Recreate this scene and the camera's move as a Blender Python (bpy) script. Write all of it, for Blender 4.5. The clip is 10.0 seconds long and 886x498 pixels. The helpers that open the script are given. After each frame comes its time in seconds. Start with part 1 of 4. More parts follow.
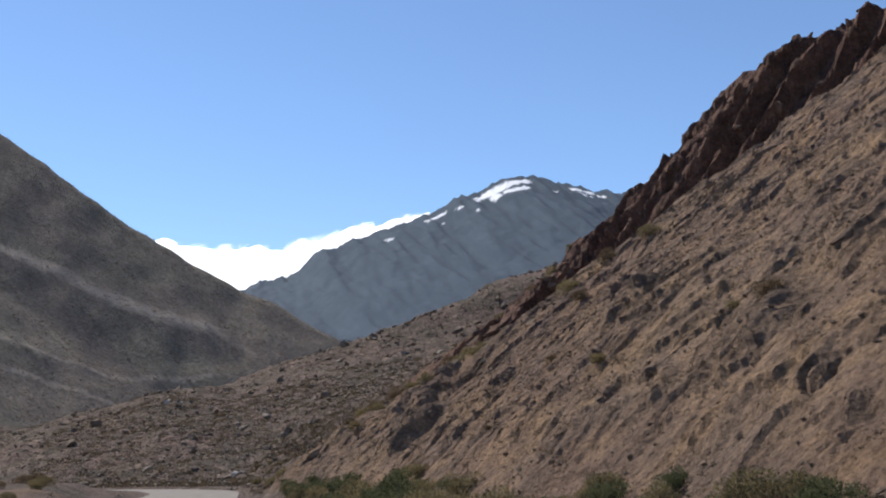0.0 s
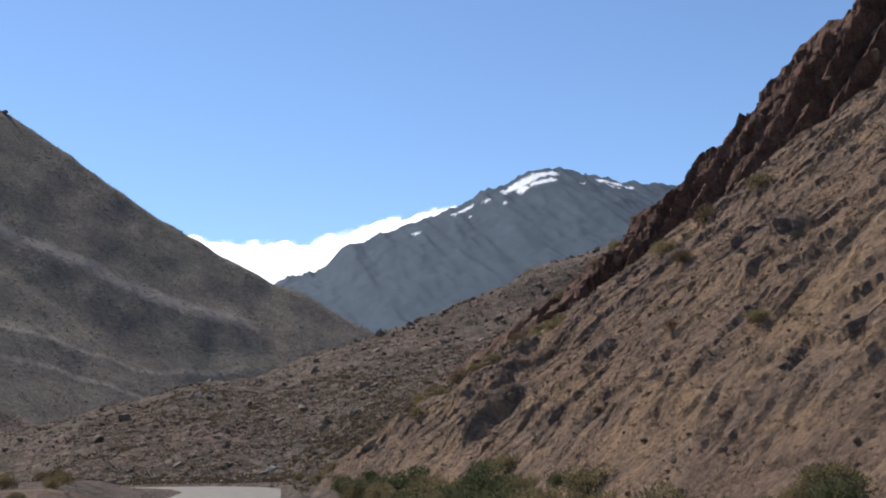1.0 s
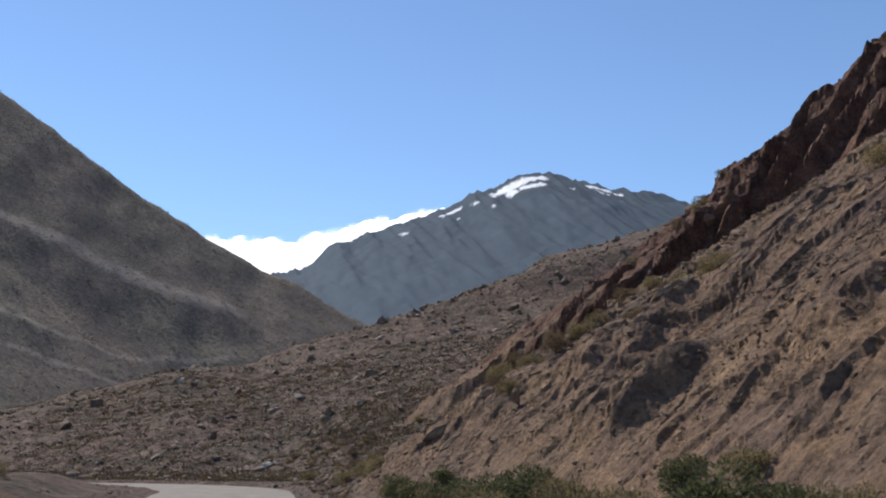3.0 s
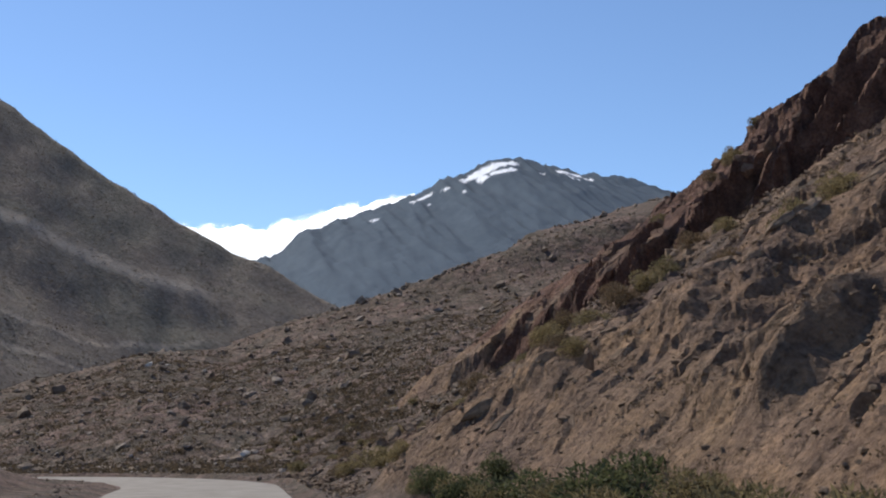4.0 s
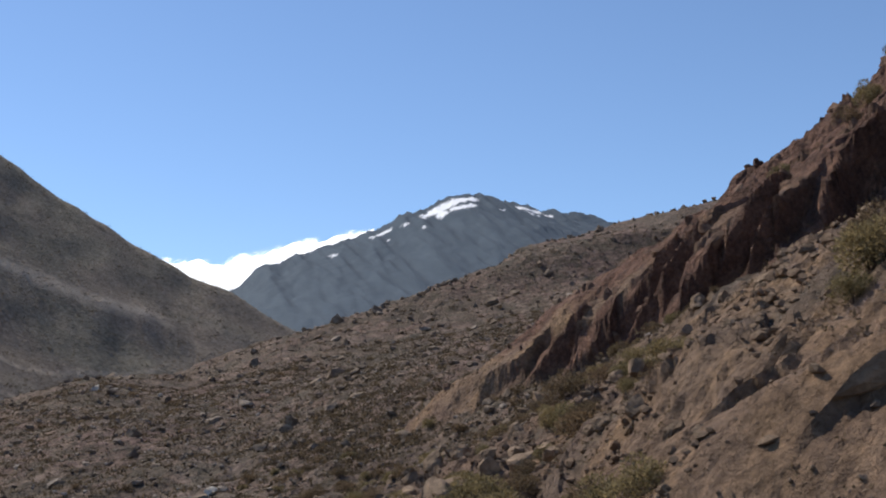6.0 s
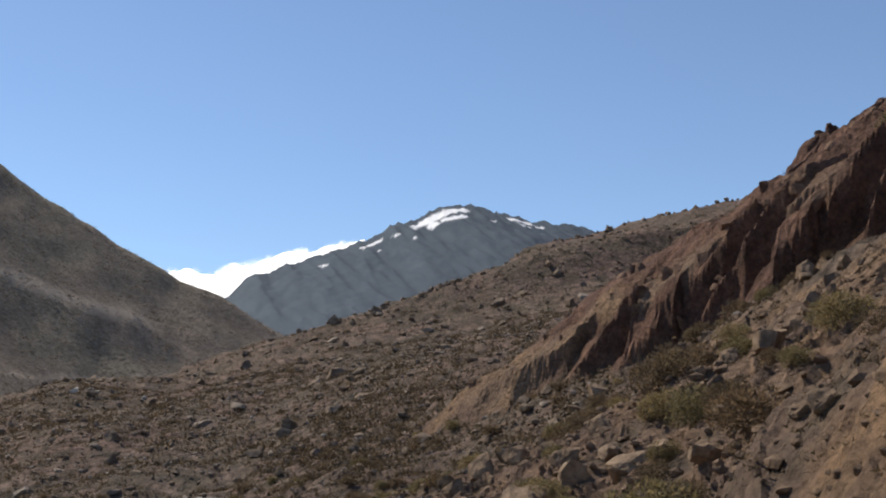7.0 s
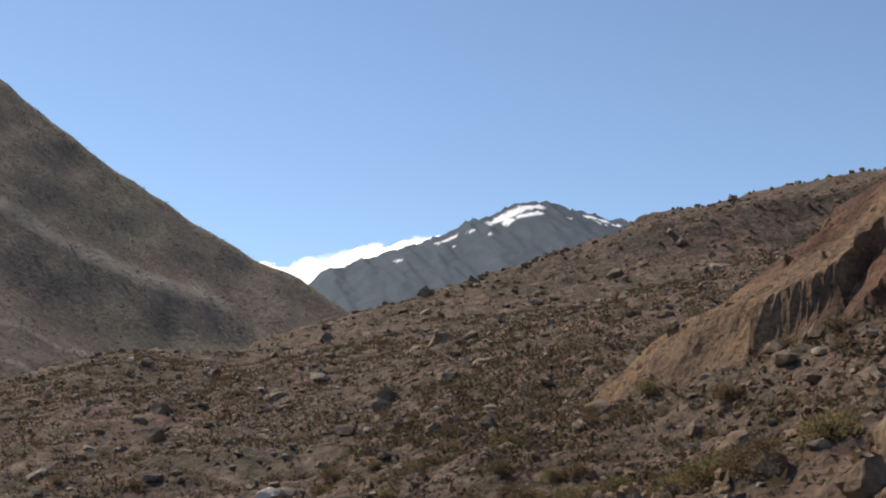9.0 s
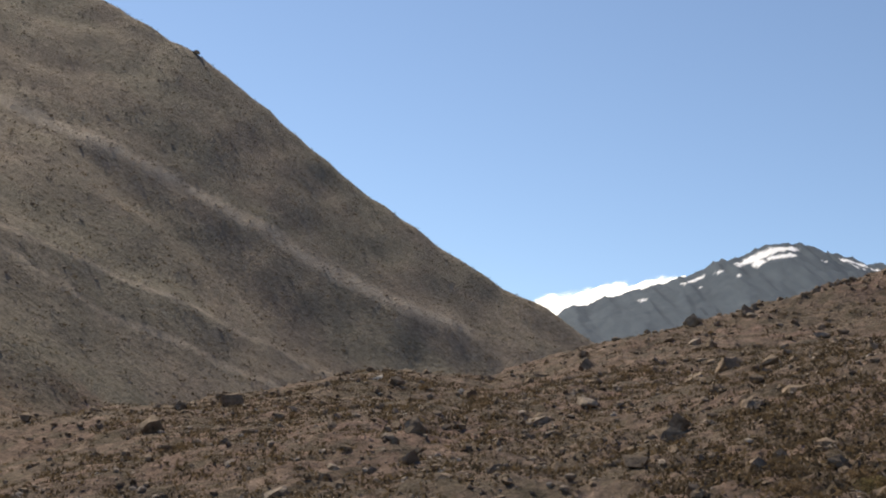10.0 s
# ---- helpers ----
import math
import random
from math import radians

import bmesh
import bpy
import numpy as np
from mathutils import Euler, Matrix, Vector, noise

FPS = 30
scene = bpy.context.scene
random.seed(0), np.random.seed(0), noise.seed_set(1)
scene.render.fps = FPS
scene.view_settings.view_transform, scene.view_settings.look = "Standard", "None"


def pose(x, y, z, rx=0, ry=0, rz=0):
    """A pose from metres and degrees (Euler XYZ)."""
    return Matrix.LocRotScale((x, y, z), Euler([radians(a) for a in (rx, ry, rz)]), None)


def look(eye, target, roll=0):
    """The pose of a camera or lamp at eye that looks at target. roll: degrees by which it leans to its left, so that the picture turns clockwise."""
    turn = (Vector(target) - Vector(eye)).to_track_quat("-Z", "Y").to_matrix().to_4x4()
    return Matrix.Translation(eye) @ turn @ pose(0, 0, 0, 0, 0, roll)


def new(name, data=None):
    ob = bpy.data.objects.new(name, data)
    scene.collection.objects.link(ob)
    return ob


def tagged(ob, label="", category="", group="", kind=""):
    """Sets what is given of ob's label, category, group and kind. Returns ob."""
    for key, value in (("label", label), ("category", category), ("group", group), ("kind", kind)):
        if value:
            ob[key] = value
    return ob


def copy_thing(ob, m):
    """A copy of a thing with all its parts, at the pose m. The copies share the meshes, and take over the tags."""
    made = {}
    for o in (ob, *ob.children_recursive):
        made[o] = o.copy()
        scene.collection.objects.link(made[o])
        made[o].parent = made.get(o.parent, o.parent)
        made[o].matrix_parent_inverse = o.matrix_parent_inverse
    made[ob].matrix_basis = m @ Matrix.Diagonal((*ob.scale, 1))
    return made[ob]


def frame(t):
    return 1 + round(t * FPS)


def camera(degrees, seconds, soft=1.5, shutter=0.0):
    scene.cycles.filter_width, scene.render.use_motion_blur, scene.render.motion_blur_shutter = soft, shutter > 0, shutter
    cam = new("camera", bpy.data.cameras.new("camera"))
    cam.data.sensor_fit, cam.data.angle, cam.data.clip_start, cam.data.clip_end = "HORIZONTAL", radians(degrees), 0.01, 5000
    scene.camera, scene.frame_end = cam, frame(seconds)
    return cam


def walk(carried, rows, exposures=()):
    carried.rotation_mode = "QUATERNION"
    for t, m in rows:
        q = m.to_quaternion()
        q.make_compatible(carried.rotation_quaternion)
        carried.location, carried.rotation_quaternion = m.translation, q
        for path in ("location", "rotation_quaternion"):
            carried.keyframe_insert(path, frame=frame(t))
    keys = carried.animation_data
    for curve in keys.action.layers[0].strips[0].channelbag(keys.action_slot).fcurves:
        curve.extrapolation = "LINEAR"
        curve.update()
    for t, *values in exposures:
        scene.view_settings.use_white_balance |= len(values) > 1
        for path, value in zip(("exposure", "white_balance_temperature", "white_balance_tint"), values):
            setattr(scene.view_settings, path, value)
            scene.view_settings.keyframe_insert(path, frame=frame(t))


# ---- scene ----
cam = camera(39.5, 10.0, 2.0)
METRES, EYE, TILT, LEAN, TURN = 100.0, 2.1, 8.05, 0.0, -11.0
ROWS = [
    (0.0, 0.0, 0.0, 0.0, 0.03, 1.53, 1.23),
    (0.5, -0.0103, 0.0469, -0.0064, -0.65, 1.21, 2.03),
    (1.0, -0.0228, 0.0925, -0.0138, 1.28, 1.28, 1.87),
    (1.5, -0.0346, 0.1421, -0.0207, 2.54, 1.21, 1.51),
    (2.0, -0.0459, 0.1915, -0.0281, 1.61, 1.28, 1.5),
    (2.5, -0.0584, 0.2358, -0.0362, 1.12, 1.56, 0.56),
    (4.0, -0.0878, 0.3806, -0.0579, -0.79, 0.76, 0.58),
    (4.5, -0.0975, 0.4297, -0.0654, -1.63, 1.37, 1.13),
    (5.0, -0.1063, 0.4807, -0.0733, -1.6, 2.18, 0.65),
    (5.5, -0.1152, 0.5299, -0.0808, -2.47, 2.23, 0.6),
    (7.0, -0.1367, 0.6744, -0.1021, -3.21, 2.99, -0.0),
    (7.5, -0.1425, 0.7264, -0.1097, -4.16, 2.89, -0.01),
    (8.0, -0.1478, 0.7787, -0.1177, -4.32, 2.34, -0.12),
    (8.5, -0.1556, 0.8262, -0.1249, -4.81, 1.15, -0.61),
    (9.0, -0.1639, 0.8777, -0.1324, 0.17, 2.84, -0.96),
    (9.5, -0.1766, 0.9246, -0.1397, 5.49, 4.31, -1.65),
    (10.0, -0.1898, 0.9692, -0.1458, 11.33, 4.19, -3.11),
]
walk(cam, [(t, pose(0, 0, EYE, TILT, LEAN, TURN) @ pose(METRES * x, METRES * y, METRES * z, 90 + pitch, roll, yaw)) for t, x, y, z, yaw, pitch, roll in ROWS],
     [(0.0, 0.48, 6600, 10), (5.5, 0.43, 6650, 10), (7.0, 0.43, 7300, 10), (8.5, 0.47, 7500, 10), (9.5, 0.57, 7900, 10), (10.0, 0.58, 8100, 10)])

# ---- world, sun, exposure ----
SUN_AZ, SUN_EL = -39.0, 48.0     # degrees from the road's direction (left is negative), degrees up
world = bpy.data.worlds.new("sky")
scene.world = world
world.use_nodes = True
wn = world.node_tree.nodes
sky = wn.new("ShaderNodeTexSky")
sky.sky_type, sky.sun_disc = "NISHITA", False
sky.sun_elevation, sky.sun_rotation = radians(SUN_EL), radians(SUN_AZ)
sky.altitude, sky.air_density, sky.dust_density, sky.ozone_density = 1800, 1.0, 0.15, 5.2
wn["Background"].inputs["Strength"].default_value = 0.118
world.node_tree.links.new(sky.outputs[0], wn["Background"].inputs["Color"])
sun = new("sun", bpy.data.lights.new("sun", "SUN"))
sun.data.energy, sun.data.angle, sun.data.color = 3.3, radians(0.55), (1.0, 0.93, 0.83)
to_sun = Vector((math.sin(radians(SUN_AZ)) * math.cos(radians(SUN_EL)), math.cos(radians(SUN_AZ)) * math.cos(radians(SUN_EL)), math.sin(radians(SUN_EL))))
sun.matrix_world = look(to_sun * 300 + Vector((0, 60, 0)), (0, 60, 0))


# ---- noise on arrays ----
def lattice(ix, iy, seed):
    h = (ix.astype(np.int64) * 374761393 + iy.astype(np.int64) * 668265263 + seed * 974634777) & 0xFFFFFFFF
    h = ((h ^ (h >> 13)) * 1274126177) & 0xFFFFFFFF
    h = (h ^ (h >> 16)) & 0xFFFF
    return h / 65535.0


def grad(x, y, seed=0):
    """Gradient noise, about -1 to 1."""
    x, y = np.asarray(x, float), np.asarray(y, float)
    ix, iy = np.floor(x), np.floor(y)
    fx, fy = x - ix, y - iy
    u, v = fx * fx * fx * (fx * (fx * 6 - 15) + 10), fy * fy * fy * (fy * (fy * 6 - 15) + 10)
    c = []
    for dx, dy in ((0, 0), (1, 0), (0, 1), (1, 1)):
        a = lattice(ix + dx, iy + dy, seed) * 2 * np.pi
        c.append(np.cos(a) * (fx - dx) + np.sin(a) * (fy - dy))
    return 1.5 * ((c[0] * (1 - u) + c[1] * u) * (1 - v) + (c[2] * (1 - u) + c[3] * u) * v)


def fbm(x, y, octaves=4, seed=0, gain=0.5):
    s, a, f = 0, 1.0, 1.0
    for k in range(octaves):
        s = s + a * grad(x * f + 17.3 * k, y * f - 9.1 * k, seed + k)
        a, f = a * gain, f * 2.03
    return s


def ridged(x, y, octaves=4, seed=0, gain=0.5):
    s, a, f = 0, 1.0, 1.0
    for k in range(octaves):
        s = s + a * (1 - 2 * np.abs(grad(x * f + 5.7 * k, y * f + 3.3 * k, seed + k)))
        a, f = a * gain, f * 2.07
    return s


def billow(x, y, octaves=4, seed=0, gain=0.55):
    """Rounded knobs with sharp creases between, about 0 to 1."""
    s, a, f = 0, 1.0, 1.0
    for k in range(octaves):
        s = s + a * np.abs(grad(x * f + 3.7 * k, y * f + 8.1 * k, seed + k))
        a, f = a * gain, f * 2.09
    return s


def plates(x, y, seed=0, tilt=0.6):
    """Broken plates: each cell of a jittered grid has a height and a tilt of its own. About -1 to 1."""
    ix, iy = np.floor(x), np.floor(y)
    best = np.full(np.shape(x), 9.0)
    out = np.zeros(np.shape(x))
    for dx in (-1, 0, 1):
        for dy in (-1, 0, 1):
            cx, cy = ix + dx, iy + dy
            px = cx + 0.1 + 0.8 * lattice(cx, cy, seed)
            py = cy + 0.1 + 0.8 * lattice(cx, cy, seed + 7)
            d = np.hypot(x - px, y - py)
            h = 2 * lattice(cx, cy, seed + 13) - 1 + tilt * ((x - px) * (4 * lattice(cx, cy, seed + 17) - 2) + (y - py) * (4 * lattice(cx, cy, seed + 19) - 2.8))
            near = d < best
            out, best = np.where(near, h, out), np.where(near, d, best)
    return out


def step(a, b, t):
    t = np.clip((t - a) / (b - a), 0, 1)
    return t * t * (3 - 2 * t)


def tooth(t):
    """A slow rise and a quick fall, over and over, 0 to 1."""
    f = t - np.floor(t)
    return np.minimum(f / 0.65, (1 - f) / 0.35)


def smax(a, b, k):
    h = np.clip(0.5 + 0.5 * (a - b) / k, 0, 1)
    return b + (a - b) * h + k * h * (1 - h)


# ---- the lie of the land ----
BEND_X, BEND_Y, BEND_R, ROAD_HALF = -21.6, 90.0, 21.0, 3.3


def road_x(y):
    return np.interp(y, [-300, 20, 50, 88, 90], [-1.4, -1.9, -2.0, -0.7, -0.6])


def off_road(x, y):
    """Distance to the middle of the road: straight on, then a bend to the left."""
    straight = np.abs(x - road_x(y))
    bend = np.abs(np.hypot(x - BEND_X, y - BEND_Y) - BEND_R)
    away = np.abs(y - BEND_Y - BEND_R)
    return np.where(y < BEND_Y, straight, np.where(x > BEND_X, bend, away))


CRAG_X = [9, 14, 16.3, 18.6, 19.5, 21.0, 21.3, 22.3, 22.6, 27, 31, 34.5, 40, 50, 60, 120]
CRAG_Y = [146, 131, 124.6, 123.2, 118.4, 116.9, 108.5, 107.6, 102.2, 103, 101.3, 93.5, 87, 77, 69, 51]


def crag_foot(x, y):
    """How far a spot lies behind the line of the crag's foot, how far along that line, and how steep the face is there."""
    best, along, steep, run = np.full(np.shape(x), 1e9), np.zeros(np.shape(x)), np.zeros(np.shape(x)), 0.0
    for x0, y0, x1, y1 in zip(CRAG_X, CRAG_Y, CRAG_X[1:], CRAG_Y[1:]):
        length = math.hypot(x1 - x0, y1 - y0)
        ux, uy = (x1 - x0) / length, (y1 - y0) / length
        t = np.clip((x - x0) * ux + (y - y0) * uy, 0, length)
        d = np.hypot(x - x0 - t * ux, y - y0 - t * uy)
        near = d < best
        best, along, steep = np.where(near, d, best), np.where(near, run + t, along), np.where(near, 1.3 if ux < 0.6 else 3.4, steep)
        run += length
    return np.where(y > np.interp(x, CRAG_X, CRAG_Y), best, -best), along, steep


def land(x, y):
    """Height of the ground, how far each spot belongs to the tan spur, to the dark crag and to the far hill,
    and how far it is pushed out sideways, square to the slope."""
    # the tan spur beside the road
    wob = fbm(x / 9, y / 9, 3, 11)
    foot = np.interp(y, [-300, 0, 30, 37, 58, 65, 69.5, 72], [13, 11, 9, 7.4, 7.2, 5.7, 4.1, 3.2]) + 0.35 * wob
    u = x - foot
    spur = 0.85 * np.minimum(u, 9) + 0.72 * np.maximum(u - 9, 0)
    nose = np.interp(x, [3, 9, 16, 30, 60], [72.5, 73.5, 74, 76, 78]) + 0.9 * fbm(x / 4, y / 4, 3, 12)
    # past its crest it levels off into a shelf
    shelf = 4.1 + 0.5 * (x - 9.7) + 0.2 * np.maximum(0, x - 13) + 0.35 * fbm(x / 5, y / 5, 3, 13)
    spur = -smax(-spur, -shelf, 0.8)
    spur = spur - 1.25 * np.maximum(0, y - nose)
    # slabs that run straight up the slope, each with a sharp edge towards the near side
    s = y * 0.42 + 0.9 * fbm(x / 7, y / 5, 3, 21) + 0.05 * x
    saw = 1 - (s - np.floor(s))
    s2 = y * 1.25 + 0.8 * fbm(x / 3, y / 2.2, 3, 22) + 0.12 * x
    saw2 = 1 - (s2 - np.floor(s2))
    on = np.clip((u - 0.4) / 3, 0, 1)
    part_a = step(-0.35, 0.5, fbm(x / 6, y / 4, 3, 23))
    part_b = step(-0.3, 0.6, fbm(x / 2.5, y / 1.8, 3, 24))
    wx, wy = x + 0.9 * fbm(x / 3, y / 3, 3, 27), y + 0.7 * fbm(x / 2.5, y / 2.5, 3, 28)
    nose_lumps = step(56, 66, y) * step(14, 9, x)
    slabs = (0.13 * plates(wx / 3.6, wy / 1.3 - wx / 9, 29) * part_a + 0.07 * plates(wx / 1.9, wy / 0.7 - wx / 6, 30) * (0.25 + part_b)) * (1 - nose_lumps)
    lumps = (0.20 + 0.12 * nose_lumps) * (0.5 * plates(wx / 1.9, wy / 0.9 - wx / 5, 37, 0.7) + 0.32 * plates(wx / 0.85, wy / 0.42 - wx / 4, 36, 0.8)) * (0.4 + 0.7 * part_b) + nose_lumps * (0.2 * fbm(x / 2.2, y / 2.2, 4, 38, 0.6) + 0.13 * plates(wx / 1.3, wy / 0.7 - wx / 3, 49, 0.6))
    # the rock is broken into small angular pieces
    slabs = slabs + (0.10 * plates(wx / 1.1, wy / 0.5 - wx / 5, 47, 0.8)) * (0.5 + 0.8 * part_b)
    # thin dark cracks that run up the slope
    c1 = np.abs(grad(wx / 5.0, wy / 1.7 - wx / 14, 39))
    c2 = np.abs(grad(wx / 2.6 + 9, wy / 0.9 - wx / 9, 40))
    cracks = 0.42 * step(0.07, 0.0, c1) * step(0.05, 0.35, fbm(x / 3, y / 2.2, 2, 43)) + 0.25 * step(0.09, 0.0, c2) * step(0.1, 0.4, fbm(x / 2, y / 1.5, 2, 44))
    relief_a = on * (slabs * (1 - 0.5 * nose_lumps) + lumps + (1 - 0.85 * nose_lumps) * (0.40 * saw ** 1.6 * part_a + 0.17 * saw2 ** 1.6 * part_b) + 0.45 * fbm(x / 4.5, y / 3.5, 5, 25, 0.55) - 0.2) - on * cracks * (1 - 0.6 * nose_lumps)
    relief_a = 0.7 * relief_a
    # a rounded rib that closes the spur, hollowed out on its near side
    along = np.clip((x - 4.6) / 14, 0, 1)
    across = (y - (71.8 - 8.0 * along)) * 0.87 + (x - 4.6 - 14 * along) * 0.5 + 0.4 * fbm(x / 2, y / 2, 3, 34)
    relief_a = relief_a + 0.6 * np.exp(-(np.where(across < 0, across / 0.9, across / 1.6)) ** 2) * step(3.6, 5.5, x) - 0.6 * np.exp(-((across + 3.4) / 1.2) ** 2) * step(8, 10, x) * step(22, 15, x)
    # rock heads that stick out of the spur, each steep and shaded on its near side
    for hx, hy, wide, high in ((10.3, 60.2, 1.3, 1.2), (11.0, 66.6, 1.2, 0.8), (12.4, 65.6, 1.4, 0.9), (10.3, 64.6, 1.0, 0.6), (9.5, 62.2, 0.8, 0.5), (15.2, 31.2, 1.0, 0.6), (13.0, 55.0, 1.2, 0.7), (16.5, 46.0, 1.4, 0.8), (12.5, 27.0, 0.9, 0.5)):
        back = y - hy - 0.3 * (x - hx) + 0.3 * fbm(x / 0.9, y / 0.9, 3, 45)
        relief_a = relief_a + high * step(-0.5, 0.3, back) * np.exp(-(np.maximum(0, back) / 1.8) ** 2) * np.exp(-((x - hx) / wide) ** 4)
    spur = spur + 0.35 * on
    spur = spur + 0.55 * relief_a
    # the stony gully behind it
    gully_floor = np.interp(y, [76, 98, 116, 135], [0.62, 0.60, 0.46, 0.46]) * (x - 6.7) + 2.4 * step(95, 79, y) * step(5.6, 9.0, x) + 0.5 * fbm(x / 6, y / 6, 2, 31)
    gully = gully_floor + 0.26 * billow(x / 2.0, y / 2.0, 5, 32, 0.62) + 0.13 * plates(x / 0.8, y / 0.7, 35) - 0.1
    gully = np.maximum(gully, (0.8 + 0.3 * fbm(x / 2, y / 2, 3, 36)) * step(3.4, 5.2, x) * step(112, 100, y))
    gully = gully - 30 * step(73, 69, y)
    # the long scree slope across the valley
    base = np.interp(y, [112, 125, 140, 156, 165, 190, 215, 235, 300], [0, 0.2, 0.9, 4.7, 6.4, 9.8, 13.7, 16.8, 23])
    lean = np.interp(y, [112, 130, 150, 187, 213, 222, 230, 262], [0.46, 0.5, 0.38, 0.2, 0.22, 0.25, 0.36, 0.415])
    across = np.where(x > 5, np.minimum(x - 5, 50) + 0.58 * np.maximum(x - 55, 0), np.where(x > -6, 0.3 * (x - 5), 0.9 * (x + 6) - 3.3))
    crest = np.interp(x, [20, 32, 50, 66, 107, 200], [237, 232, 234, 248, 262, 290])
    scree = base + lean * across - 0.85 * np.maximum(0, y - crest)
    scree = scree + 0.9 * fbm(x / 15, y / 15, 4, 41) + 0.22 * fbm(x / 2.2, y / 2.2, 4, 42, 0.6) + 0.07 * plates(x / 0.9, y / 0.9, 46) * step(175, 150, y)
    w = step(112, 128, y)
    # a hollow lies before the crag's low end
    right = (1 - w) * gully + w * scree - 1.9 * np.exp(-((x - 12.5) / 4.5) ** 2 - ((y - 124) / 11) ** 2)
    # the crag of dark, broken rock between gully and scree
    behind, strike, steep = crag_foot(x, y)
    behind = behind + 0.5 * fbm(x / 5, y / 5, 2, 51)
    top = 10.9 + 0.75 * (x - 21.3) + 0.36 * np.maximum(0, x - 32) - 0.36 * np.maximum(0, y - 98) * step(33, 41, x) - 0.17 * np.maximum(0, y - 110) * step(24, 30, x) + 0.2 * step(30, 36, x) - (0.35 + 0.65 * step(15.5, 18.5, x)) * step(27, 23.5, x) * step(106, 116, y)
    wx, wy = x + 0.8 * fbm(x / 3, y / 3, 3, 52), y + 0.8 * fbm(x / 3, y / 3, 3, 53)
    big, small = plates(wx / 2.8, wy / 3.4, 54), plates(wx / 1.0, wy / 1.1, 55)
    upper = step(24, 34, x)
    rough = 0.4 * upper * big + 0.12 * small + 0.5 * (billow(wx / 1.8, wy / 1.8, 4, 56, 0.55) - 0.45) + 0.45 * fbm(x / 5, y / 5, 4, 57)
    relief_b = rough * (0.4 + 0.5 * upper) * (0.35 + 0.65 * step(18, 22, x))
    top = np.minimum(top, 33.9 + 0.2 * (x - 47)) + 0.8 * relief_b + 0.3 * upper * plates(wx / 1.7, wy / 1.7, 50, 0.3)
    bare_face = gully_floor + steep * behind
    # buttresses on the cliff: each climbs to the right, lit along its back and hollowed out beneath
    lying = np.minimum(np.maximum(bare_face, gully_floor - 1), top)
    lean_in = strike - 1.2 * (lying - gully_floor) + 0.8 * fbm(strike / 6, lying / 6, 3, 59)
    fin = tooth(lean_in / 4.6)
    deep = 0.55 + 0.45 * step(-0.4, 0.4, fbm(strike / 9, lying / 9, 2, 68))
    butts = 1.9 * deep * (fin - 0.5) + 0.3 * fbm(strike / 2.2, lying / 2.2, 3, 78) + 0.35 * (billow(lean_in / 2.4, (lying + strike) / 5, 2, 76) - 0.3)
    # its low end is one smooth slab
    butts = butts * (0.1 + 0.9 * step(17.5, 21.5, x))
    face = bare_face + 0.9 * butts * step(-0.6, 1.2, bare_face - gully_floor)
    cliff = step(0.8, -0.8, bare_face - top)
    relief_b = (0.8 * relief_b + 0.35 * butts) * (1 - cliff) + butts * cliff
    crag = np.minimum(top + 0.35 * butts, face)
    crag = crag - 0.35 * np.maximum(0, y - 130) - 1.2 * np.maximum(0, y - 137)
    # the far hill on the other side, its ribs running down to the right
    ridge = np.interp(x, [-900, -400, -200, -94, -69, -55, -34, -25, -7, 11, 18, 33, 40, 60, 90, 300], [330, 235, 166, 120, 108, 98.6, 83.5, 76.7, 64.9, 55, 52.3, 44.3, 40, 28, 15, 5])
    ridge = ridge + 0.8 * fbm(x / 14, y / 22, 2, 61)
    down = np.maximum(0, 390 - y)
    hill = ridge - 0.62 * np.minimum(down, 80) - 0.38 * np.maximum(0, down - 80) - 0.5 * np.maximum(0, y - 390)
    q = (y - 390) * 0.8 + x * 0.55
    hill = hill + 0.4 * ridged(q / 55, x / 190, 2, 62) * step(385, 330, y) + 0.45 * fbm(x / 18, y / 18, 2, 63) + 0.25 * fbm(x / 5, y / 9, 2, 64) * step(-4, -14, x)
    # two pale worn ribs slant down the far hill
    slant = y - 309 - 0.54 * (x + 83) + 3 * fbm(x / 30, y / 30, 3, 65)
    slant_low = y - 258 - 1.2 * (x + 59) + 2 * fbm(x / 30, y / 30, 3, 66)
    slant_third = y - 251 - 0.9 * (x + 58) + 2 * fbm(x / 30, y / 30, 3, 69)
    ribs = np.exp(-(slant / 7) ** 2) + 0.7 * np.exp(-(slant_low / 6) ** 2)
    hill = hill + 0.8 * ribs
    valley = 0.12 * fbm(x / 5, y / 5, 4, 71) + 0.9 * step(-6.2, -9.0, x) * step(55, 72, y) * step(101, 92, y) * step(-24, -14, x)
    z = np.maximum(right, np.maximum(spur, crag))
    z = np.where(y > 420, np.minimum(z, 20), z)
    z = smax(z, hill, 9.0)
    z = smax(z, valley, 0.5)
    # the road is cut into all this
    d = off_road(x, y)
    z = np.minimum(z, 1.7 * np.maximum(0, d - ROAD_HALF - 0.3) + 0.02 * fbm(x / 1.5, y / 1.5, 3, 72))
    z = np.where(d < ROAD_HALF + 0.2, np.minimum(z, -0.03), z)
    on_spur = step(-0.3, 0.5, spur - np.maximum(right, crag) + 0.5 * fbm(x / 3, y / 3, 3, 81)) * step(0.2, 0.9, z)
    on_crag = step(-0.4, 0.4, crag - np.maximum(right, spur) + 0.4 * fbm(x / 3, y / 3, 3, 82)) * step(0.5, 1.5, z)
